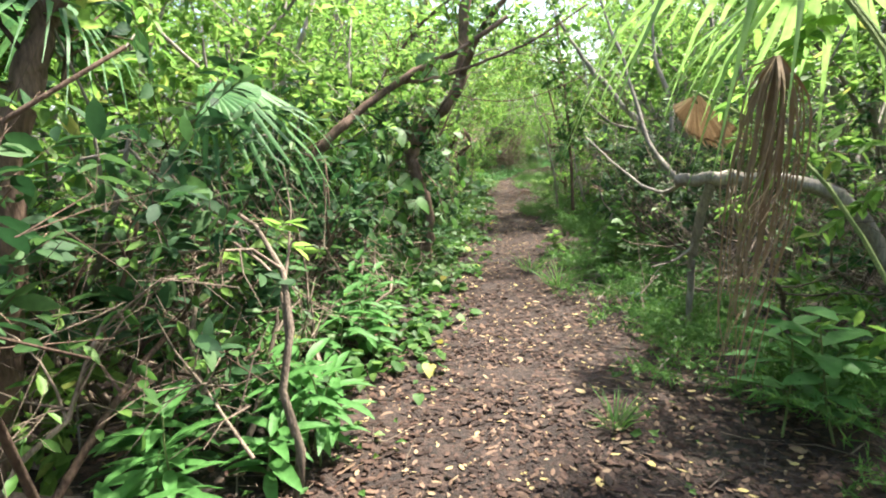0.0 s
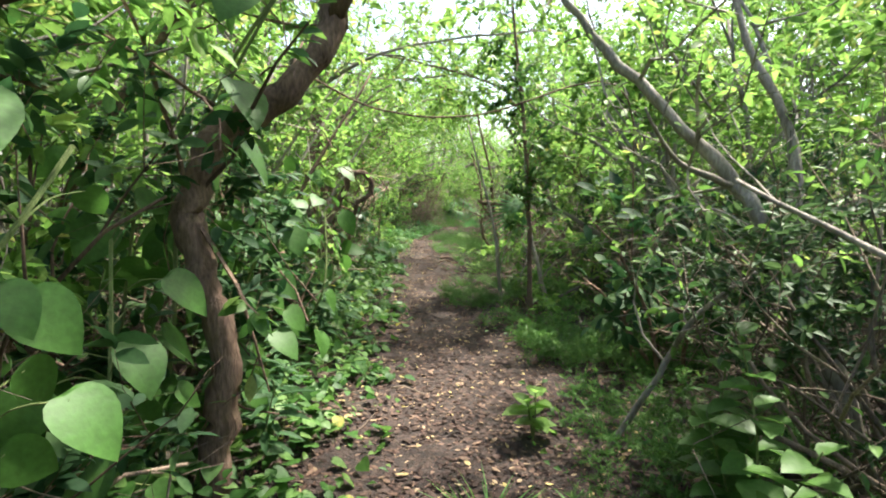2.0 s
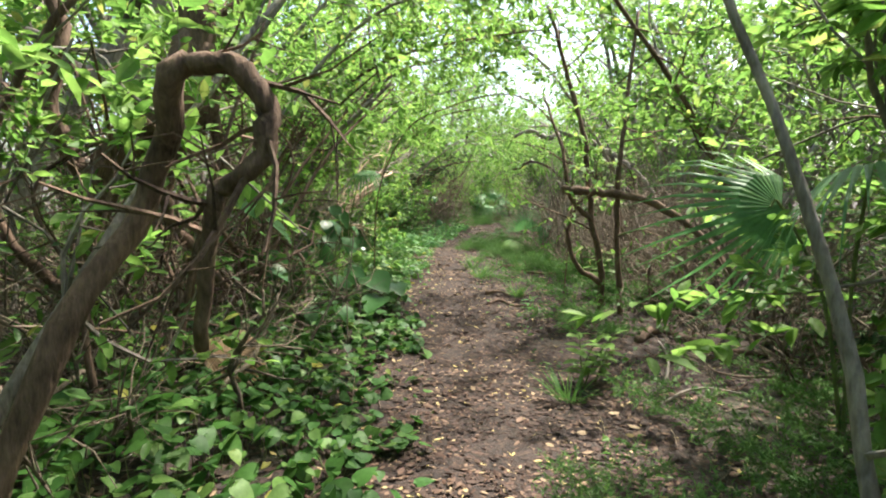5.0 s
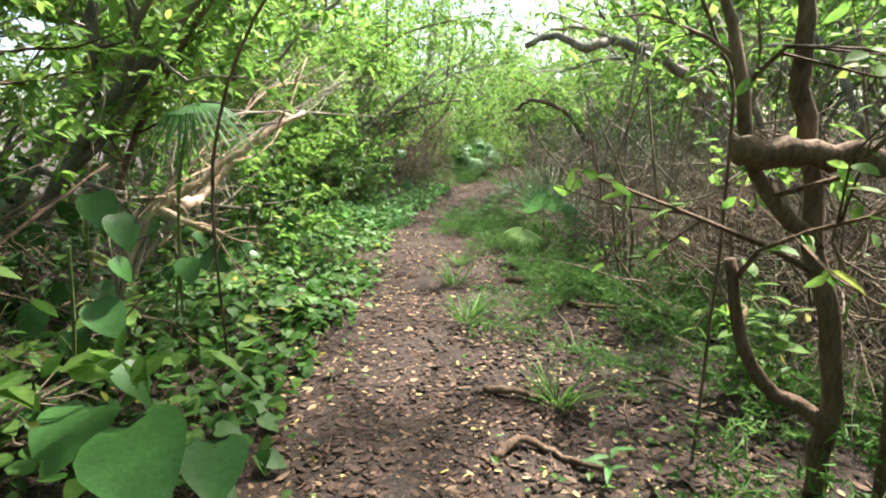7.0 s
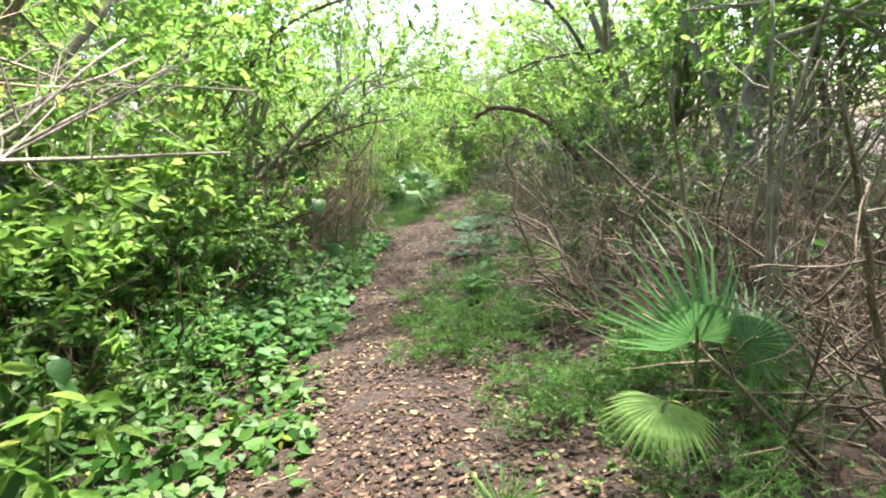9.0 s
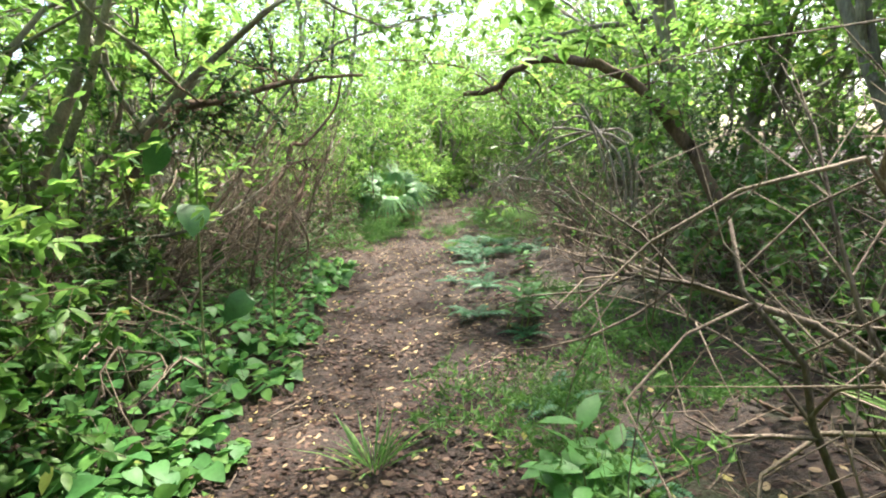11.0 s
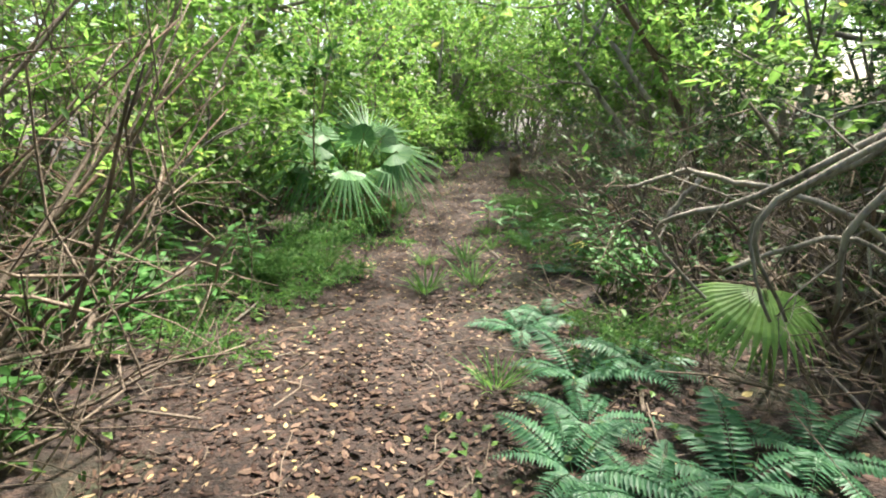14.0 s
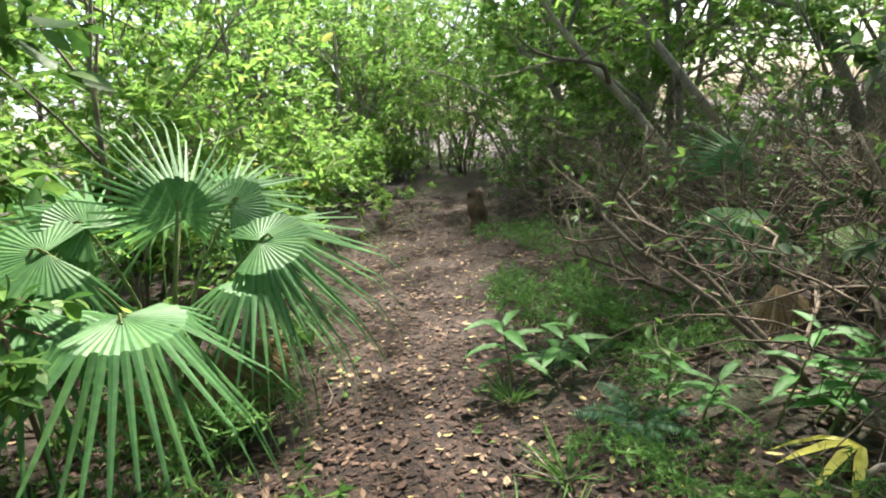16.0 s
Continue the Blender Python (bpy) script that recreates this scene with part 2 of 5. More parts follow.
NEEDLE = (np.array([(-0.03, 0, 0), (0.03, 0, 0), (0, 1, 0)], float), np.array([(0, 1, 2)]))
LITTER_LEAF = (np.array([(0, 0, 0.04), (-0.2, 0.3, 0.01), (-0.2, 0.68, 0.0), (0, 1, 0.08), (0.2, 0.68, 0.07), (0.2, 0.3, 0.08)], float), np.array([(0, 2, 1), (0, 3, 2), (0, 4, 3), (0, 5, 4)]))


def unit(v):
    return np.asarray(v, float) / (np.linalg.norm(v) + 1e-9)


def limb(start, way, length, radius, segs, bend, rng, rise=0.0, taper=0.35):
    pts, d = [np.asarray(start, float)], unit(way)
    for _ in range(segs):
        d = unit(d + bend * rng.normal(size=3) + np.array((0, 0, rise)))
        pts.append(pts[-1] + d * length / segs)
    return np.array(pts), np.linspace(radius, radius * taper, segs + 1)


def grow(start, way, length, radius, depth, rng, out, bend=0.22, rise=0.03, kids=(3, 6), spread=0.9, shrink=0.62):
    """Branches out of branches; out gathers (points, radii, order)."""
    segs = 6 if depth >= 2 else 4 if depth == 1 else 2
    pts, rad = limb(start, way, length, radius, segs, bend, rng, rise)
    out.append((pts, rad, depth))
    if depth == 0:
        return
    for _ in range(rng.integers(*kids)):
        k = rng.uniform(0.3, 1.0) * (len(pts) - 1)
        i = min(int(k), len(pts) - 2)
        p = pts[i] + (pts[i + 1] - pts[i]) * (k - i)
        d = unit(pts[i + 1] - pts[i]) + spread * rng.normal(size=3)
        grow(p, d, length * shrink * rng.uniform(0.6, 1.15), max(rad[i] * 0.62, 0.0016), depth - 1, rng, out, bend, rise, kids, spread, shrink)


def leaf_sites(branches, per, rng, orders=(0,), outward=0.8):
    pos, way = [], []
    for pts, rad, order in branches:
        if order not in orders:
            continue
        k = rng.uniform(0.15, 1.0, per) * (len(pts) - 1)
        i = np.minimum(k.astype(int), len(pts) - 2)
        seg = pts[i + 1] - pts[i]
        pos.append(pts[i] + seg * (k - i)[:, None])
        d = seg / (np.linalg.norm(seg, axis=1)[:, None] + 1e-9)
        way.append(d * 0.6 + outward * rng.normal(size=(per, 3)) * (1, 1, 0.55) + np.array((0, 0, -0.1)))
    return (np.concatenate(pos), np.concatenate(way)) if pos else (np.zeros((0, 3)), np.zeros((0, 3)))


LEAF_TWO = (np.array([(0, 0, 0), (-0.18, 0.26, 0.05), (-0.19, 0.64, 0.02), (0, 1, -0.14), (0.19, 0.64, 0.02), (0.18, 0.26, 0.05)], float), np.array([(0, 2, 1), (0, 3, 2), (0, 4, 3), (0, 5, 4)]))


def clear_of_trail(p, margin):
    """Whether points leave the walker's way free."""
    return (off_trail(p[:, 0], p[:, 1]) > margin) | (p[:, 2] > 2.3)


def woody(seed, stems, height, depth=2, lean=0.5, radius=0.02, leaf=LEAF_OVAL, leaf_size=0.07, per=10, leaf_mat=None, bark=None, kids=(3, 6),
          base_spread=0.12, bend=0.22, rise=0.04, spread=0.85, orders=(0,), shrink=0.62, flat=0.5, place=None, toward=None, margin=0.35, finest=0, limbs=1):
    """Meshes of a shrub or tree: its wood and its foliage. place: where it will stand, if it has to keep off the trail."""
    rng = np.random.default_rng(seed)
    br, ends = [], []
    for _ in range(stems):
        a = rng.uniform(0, 2 * math.pi)
        way = np.array((math.cos(a) * lean, math.sin(a) * lean, 1)) + 0.1 * rng.normal(size=3)
        if toward is not None:
            way[:2] += toward
        s = np.array((math.cos(a), math.sin(a), 0)) * base_spread * rng.uniform(0.2, 1) + np.array((0, 0, -0.05))
        grow(s, way, height * rng.uniform(0.6, 1.0), radius * rng.uniform(0.7, 1.2), depth, rng, br, bend, rise, kids, spread, shrink)
        ends.append(len(br))
    woods, foliage = [Geo() for _ in range(limbs)], Geo()
    here = np.array((*place, 0.0)) if place is not None else np.zeros(3)
    for q, (pts, rad, order) in enumerate(br):
        if order < finest or pts[:, 2].min() < -0.06 or place is not None and order < 3 and not clear_of_trail(pts + here, margin - 0.2).all():
            continue
        woods[int(np.searchsorted(ends, q, "right")) % limbs].tube(pts, rad, 7 if order >= 2 else 4 if order == 1 else 3, 0.05, rng)
    if leaf_mat:
        p, w = leaf_sites(br, per, rng, orders)
        keep = p[:, 2] > 0.04
        if place is not None:
            keep &= clear_of_trail(p + here, margin)
        foliage.leaves(leaf, p[keep], w[keep], leaf_size * rng.uniform(0.65, 1.25, keep.sum()), flat, rng=rng)
    woods = [w.mesh("branches", bark or BARK, True) for w in woods if w.v]
    return woods if limbs > 1 else woods[0], (foliage.mesh("foliage", leaf_mat, True) if foliage.v else None)


def planted(name, label, category, meshes, at, turn=0.0, size=1.0, group="", wood_name="branchwork", leaf_name="foliage"):
    ob = thing(name, label, category, group, "", at, turn, size)
    for nm, me in zip((wood_name, leaf_name), meshes):
        for one in (me if isinstance(me, list) else [me] if me else []):
            tagged(new("branch" if isinstance(me, list) else nm, one), kind="stuff").parent = ob
    return ob


# ---- plan: the trail's edges, and its middle line ----
LEFT_Y = [-6, 0, 1.9, 3.6, 6, 7.2, 9.4, 12, 13.5, 15.7, 17, 19, 20.7, 22.3, 23.8, 25.1, 26.6, 28.8, 30, 31.8, 33.2, 35.2, 60]
LEFT_X = [-0.9, -0.55, -0.35, -0.12, 0.3, 0.46, 0.8, 0.95, 1.2, 1.5, 1.65, 1.85, 2.15, 2.65, 3.15, 3.55, 4.2, 5.0, 5.6, 6.75, 7.7, 9.2, 30]
RIGHT_Y = [-6, 0, 1.9, 3.6, 5.9, 8, 10, 11.5, 13.6, 16.2, 18.6, 21, 22, 23.6, 25.9, 27.2, 28.5, 30, 31.2, 33, 35, 60]
RIGHT_X = [0.4, 0.7, 0.9, 1.15, 1.45, 1.85, 2.0, 2.25, 2.35, 2.45, 2.85, 3.2, 3.6, 4.15, 5.0, 5.4, 5.9, 6.7, 7.5, 8.7, 9.9, 30.6]


def middle(y):
    return (np.interp(y, LEFT_Y, LEFT_X) + np.interp(y, RIGHT_Y, RIGHT_X)) / 2


def beside(s, off):
    """The point off metres to the right of the trail's middle (minus: left) where the middle is at y = s."""
    dx = middle(s + 0.5) - middle(s - 0.5)
    k = math.hypot(dx, 1)
    return np.array((middle(s) + off / k, s - off * dx / k))


def off_trail(x, y):
    """How far outside the trodden strip (negative: inside)."""
    x, y = np.asarray(x, float), np.asarray(y, float)
    slope = np.hypot(1, middle(y + 0.5) - middle(y - 0.5))
    return np.maximum(np.interp(y, LEFT_Y, LEFT_X) - x, x - np.interp(y, RIGHT_Y, RIGHT_X)) / slope


def soil_z(x, y):
    x, y = np.asarray(x, float), np.asarray(y, float)
    out = np.clip(off_trail(x, y), 0, 3)
    return (0.022 * np.sin(x * 2.3 + y * 1.1) * np.sin(y * 1.9 - x * 0.7) + 0.012 * np.sin(x * 6.1 - y * 3.7) + 0.05 * np.minimum(out, 1.2)
            + 0.03 * np.sin(x * 0.9 + 1) * np.sin(y * 0.6) * np.minimum(out, 1.5)
            - 0.1 * np.exp(-((y - 13) / 1.9) ** 2) - 0.09 * np.exp(-((y - 22.6) / 1.3) ** 2))


def on_soil(x, y, dz=0.0):
    return (float(x), float(y), float(soil_z(x, y)) + dz)


def ground():
    xs = np.concatenate([[-900, -300, -120, -60, -35, -22, -16], np.arange(-12, 20, 0.2), [22, 27, 36, 60, 120, 300, 900]])
    ys = np.concatenate([[-900, -300, -120, -50, -25, -12], np.arange(-7, 44, 0.2), [46, 50, 60, 85, 140, 320, 900]])
    X, Y = np.meshgrid(xs, ys)
    Z = soil_z(X, Y) + 0.006 * RNG.normal(size=X.shape)
    nx, ny = len(xs), len(ys)
    i, j = np.meshgrid(np.arange(ny - 1), np.arange(nx - 1), indexing="ij")
    q = np.stack([i * nx + j, i * nx + j + 1, (i + 1) * nx + j + 1, (i + 1) * nx + j], -1).reshape(-1, 4)
    g = Geo()
    g.add(np.stack([X, Y, Z], -1).reshape(-1, 3), np.concatenate([q[:, [0, 1, 2]], q[:, [0, 2, 3]]]))
    ob = new("ground", g.mesh("ground", SOIL, True))
    tagged(ob, "dark brown trodden soil with mossy green verges", "ground", "", "structure")
    at_ = ob.data.attributes.new("untrodden", "FLOAT", "POINT")
    at_.data.foreach_set("value", np.clip((off_trail(X, Y) + 0.15) / 0.5, 0, 1).ravel().astype(np.float32))


ground()


# ---- fallen leaves and low growth along the trail ----
def scatter(n, s0, s1, lo, hi, rng):
    """n points with s0 < y < s1 and between lo and hi metres right of the middle."""
    s, o = rng.uniform(s0, s1, n), rng.uniform(lo, hi, n)
    dx = middle(s + 0.5) - middle(s - 0.5)
    k = np.hypot(dx, 1)
    return middle(s) + o / k, s - o * dx / k


def fallen_leaves():
    rng = np.random.default_rng(3)
    for name, n, lo, hi, size in (("leaf_litter", 125000, -1.0, 1.3, 0.037), ("leaf_litter", 85000, -3.2, 3.6, 0.056)):
        x, y = scatter(n, -1.5, 37, lo, hi, rng)
        g = Geo()
        a = rng.uniform(0, 2 * math.pi, n)
        way = np.stack([np.cos(a), np.sin(a), 0.1 * rng.normal(size=n)], -1)
        pos = np.stack([x, y, soil_z(x, y) + rng.uniform(0.001, 0.008, n)], -1)
        g.leaves(LITTER_LEAF, pos, way, size * rng.uniform(0.35, 1.35, n), 0.22, rng=rng)
        tagged(new(name, g.mesh(name, LITTER)), "dry brown and yellow fallen leaves on the trail", "leaf litter", "", "stuff")


fallen_leaves()


def heart_cover(label, patches, size, per_m2, seed, tall=0.16, mat=None):
    """A carpet of heart-shaped leaves on short stalks. patches: (s0, s1, nearest edge, far edge) right of the middle."""
    rng = np.random.default_rng(seed)
    for s0, s1, lo, hi in patches:
        n = int(per_m2 * (s1 - s0) * abs(hi - lo))
        x, y = scatter(n, s0, s1, lo, hi, rng)
        keep = off_trail(x, y) > 0.03 + 0.22 * (np.sin(y * 3.1) + np.sin(y * 7.3 + x)) * 0.5 - 0.3 * (rng.random(n) < 0.12)
        x, y = x[keep], y[keep]
        n = len(x)
        depth_in = np.clip(off_trail(x, y) / 0.8, 0, 1)
        h = tall * (0.25 + 0.9 * depth_in) * rng.uniform(0.35, 1.25, n) + 0.02
        a = rng.uniform(0, 2 * math.pi, n)
        way = np.stack([np.cos(a), np.sin(a), rng.normal(-0.25, 0.3, n)], -1)
        z0 = soil_z(x, y)
        pos = np.stack([x, y, z0 + h], -1)
        ob = thing("ground_vine", label, "ground cover", "", "stuff")
        g = Geo()
        sz = size * rng.uniform(0.5, 1.35, n)
        g.leaves(LEAF_CARPET, pos, way, sz, 0.3, rng=rng)
        part("foliage", g, mat or GREEN_VINE, ob, smooth=True)
        g = Geo()
        foot = pos.copy()
        foot[:, 2] = z0 - 0.01
        foot[:, :2] -= way[:, :2] * 0.04
        up = pos - foot
        g.leaves((np.array([(-0.5, 0, 0), (0.5, 0, 0), (0.35, 1, 0)], float), np.array([(0, 1, 2)])), foot, up, np.linalg.norm(up, axis=1), 0.5, 0.03, rng)
        part("stalk_mat", g, GREEN_STEM, ob)


heart_cover("carpet of glossy green heart-leaved vine beside the trail",
            [(2.6, 9.5, -1.5, -0.35), (9.5, 14.4, -2.3, -0.4), (14.4, 17, -2.0, -0.65), (16.5, 22.5, -2.4, -0.4)], 0.078, 300, 11)
heart_cover("bright green heart-leaved vine carpet beside the trail", [(20.4, 24.2, -1.9, -0.5), (24.2, 26.6, -2.1, -0.6)], 0.095, 240, 12, 0.2, GREEN_HERB)


def plume_mesh(seed, length=0.34, pairs=13):
    """One arching plume: a wiry stem, fine side twigs, short soft needles. It leans along +Y."""
    rng = np.random.default_rng(seed)
    pts, rad = limb((0, 0, -0.02), (0, 0.5, 1), length, 0.0017, 6, 0.09, rng, -0.17)
    g = Geo()
    g.tube(pts, rad, 3)
    for k, u in enumerate(np.repeat(np.linspace(0.2, 0.98, pairs), 2)):
        q = u * (len(pts) - 1)
        i = min(int(q), len(pts) - 2)
        p = pts[i] + (pts[i + 1] - pts[i]) * (q - i)
        d = unit(pts[i + 1] - pts[i])
        side = np.array((1.0 if k % 2 else -1.0, 0, 0)) + 0.5 * d + 0.35 * rng.normal(size=3)
        ln = length * (0.12 + 0.34 * math.sin(u * 2.7)) * rng.uniform(0.7, 1.2)
        tw, tr = limb(p, side, ln, 0.0009, 2, 0.15, rng, -0.05)
        g.tube(tw, tr, 3)
        m = 13
        f = rng.uniform(0.05, 1, m) * 2
        b = np.minimum(f.astype(int), 1)
        pos = tw[b] + (tw[b + 1] - tw[b]) * (f - b)[:, None]
        g.leaves(NEEDLE, pos, rng.normal(size=(m, 3)) * 0.8 + unit(side) * 0.5, rng.uniform(0.016, 0.042, m), 1.0, 3.6, rng)
    return g.mesh("plume", GREEN_FEATHER)


PLUMES = [plume_mesh(20 + k) for k in range(5)]


def feathery_at(x, y, size, rng, label="soft feathery green asparagus fern on the verge"):
    ob = thing("feathery_fern", label, "fern", "feathery ferns along the trail", "", on_soil(x, y), rng.uniform(0, 360), size)
    for k in range(7):
        fr_ = new("plume", PLUMES[rng.integers(5)])
        fr_.parent = ob
        a = k * 51 + rng.uniform(-20, 20)
        r = rng.uniform(0.01, 0.1)
        fr_.matrix_basis = pose(-math.sin(radians(a)) * r, math.cos(radians(a)) * r, 0, rng.uniform(-25, 15), rng.uniform(-12, 12), a) @ Matrix.Scale(rng.uniform(0.65, 1.2), 4)


def feathery(spots):
    rng = np.random.default_rng(31)
    for s, off, size in spots:
        x, y = beside(s, off)
        if off_trail(x, y) > -0.25:
            feathery_at(x, y, size, rng)
    for x, y, size in ((1.75, 10.35, 1.0), (1.95, 10.55, 1.2), (1.62, 10.75, 0.8), (2.15, 10.2, 1.2), (1.9, 10.95, 0.9), (3.05, 20.2, 1.0), (3.3, 20.5, 1.3), (3.2, 20.9, 1.1), (3.55, 21.1, 1.5), (3.75, 20.7, 1.5), (3.5, 20.2, 1.4), (5.0, 29.3, 1.4), (5.15, 29.65, 1.5), (4.8, 29.55, 1.4), (4.65, 29.2, 1.2)):
        feathery_at(x, y, size, rng)


rngf = np.random.default_rng(41)
SPOTS = []
for s0, s1, lo, hi, n in ((1.6, 5.5, 0.7, 1.3, 9), (1.2, 9, 0.75, 1.9, 26), (9, 13, 0.9, 2.0, 10), (13.5, 20.5, 0.75, 2.4, 30), (20.5, 25, 0.8, 2.0, 8), (27.5, 34, 0.7, 1.7, 10), (28, 31, -1.5, -0.8, 7), (17.5, 21, -2.2, -1.2, 8)):
    SPOTS += [(rngf.uniform(s0, s1), rngf.uniform(lo, hi), rngf.uniform(0.85, 1.7)) for _ in range(n)]
feathery(SPOTS)


def tuft_mesh(seed, blades=60, length=0.26):
    rng = np.random.default_rng(seed)
    g = Geo()
    a = rng.uniform(0, 2 * math.pi, blades)
    r = rng.uniform(0, 0.06, blades)
    pos = np.stack([np.cos(a) * r, np.sin(a) * r, np.full(blades, -0.01)], -1)
    way = np.stack([np.cos(a) * 0.7, np.sin(a) * 0.7, rng.uniform(0.6, 1.6, blades)], -1)
    g.leaves(bladed([(0.3, 0.018), (0.6, 0.016)], 0.3, 0.3), pos, way, length * rng.uniform(0.5, 1.2, blades), 0.3, rng=rng)
    return g.mesh("blades", GREEN_FEATHER)


TUFT = [tuft_mesh(51 + k) for k in range(3)]
for s, off in ((4.9, 0.35), (5.7, 0.1), (2.4, 0.45), (16.6, 0.35), (16.9, 0.5), (12.3, 0.5), (15.4, 0.7), (22.3, 0.1), (18.4, 0.4), (17.6, 0.3), (29.0, 0.2), (29.2, 0.55), (29.6, 0.1), (29.9, 0.45),
               (30.3, 0.65), (30.8, 0.5), (29.5, -0.75), (30.2, -0.9), (31.6, -0.7), (32.3, 0.7), (27.6, 0.6), (27.9, -0.9)):
    x, y = beside(s, off)
    ob = thing("grass_tuft", "small tuft of green grass blades on the trail", "grass", "grass tufts on the trail", "", on_soil(x, y), RNG.uniform(0, 360), RNG.uniform(0.7, 1.25))
    new("grass_clump", TUFT[RNG.integers(3)]).parent = ob



def undergrowth():
    """Low leafy growth that hides the soil away from the trail."""
    rng = np.random.default_rng(17)
    for lo, hi, n, size in ((-9.5, -1.9, 34000, 0.1), (2.3, 9.5, 26000, 0.1)):
        x, y = scatter(n, -4, 50, lo, hi, rng)
        keep = (np.sin(x * 1.9 + 2 * np.sin(y * 0.8)) + np.sin(y * 1.7) + rng.normal(0, 0.6, n)) > -0.9
        x, y = x[keep], y[keep]
        n = len(x)
        h = rng.random(n) ** 1.5 * np.clip(0.25 + 0.2 * off_trail(x, y), 0.2, 0.9)
        a = rng.uniform(0, 2 * math.pi, n)
        g = Geo()
        g.leaves(LEAF_TWO, np.stack([x, y, soil_z(x, y) + 0.02 + h], -1), np.stack([np.cos(a), np.sin(a), rng.normal(0.1, 0.4, n)], -1), size * rng.uniform(0.5, 1.4, n), 0.5, 1.3, rng)
        tagged(new("undergrowth", g.mesh("undergrowth", GREEN_MID)), "low green undergrowth covering the thicket floor", "undergrowth", "", "stuff")


undergrowth()


def verge_growth():
    """Small weeds that creep into the trail's edges, and bits of broken twig."""
    rng = np.random.default_rng(23)
    n = 13000
    x, y = scatter(n, 0, 42, -1.6, 2.1, rng)
    o = off_trail(x, y)
    clump = np.sin(x * 4.1 + 1.3 * np.sin(y * 2.2)) + np.sin(y * 3.3 - x) + rng.normal(0, 0.5, n)
    keep = (o > -0.28 + 0.2 * rng.random(n)) & (o < 1.1) & (clump > 0.05)
    x, y = x[keep], y[keep]
    m = len(x)
    a = rng.uniform(0, 2 * math.pi, m)
    g = Geo()
    g.leaves(LEAF_FAR, np.stack([x, y, soil_z(x, y) + rng.uniform(0.0, 0.07, m)], -1), np.stack([np.cos(a), np.sin(a), rng.uniform(-0.1, 0.7, m)], -1), rng.uniform(0.025, 0.065, m), 0.4, 1.4, rng)
    tagged(new("weeds", g.mesh("weeds", GREEN_MID)), "small green weeds creeping over the trail's edges", "weeds", "", "stuff")
    n = 2600
    x, y = scatter(n, 0, 36, -2.4, 2.6, rng)
    keep = off_trail(x, y) > -0.3 + 0.35 * rng.random(n)
    g = Geo()
    for px, py in zip(x[keep], y[keep]):
        b = rng.uniform(0, 6.28)
        ln, z = rng.uniform(0.08, 0.4), float(soil_z(px, py))
        mid_ = (px + math.cos(b) * ln * 0.5 + rng.normal(0, 0.02), py + math.sin(b) * ln * 0.5 + rng.normal(0, 0.02), z + rng.uniform(0.005, 0.04))
        g.tube([(px, py, z + 0.004), mid_, (px + math.cos(b) * ln, py + math.sin(b) * ln, z + rng.uniform(0.003, 0.05))], np.array((1, 0.85, 0.5)) * rng.uniform(0.0015, 0.0055), 3)
    tagged(new("twig_litter", g.mesh("twig_litter", TWIG)), "broken dry twigs strewn over the leaf litter", "twigs", "", "stuff")


verge_growth()
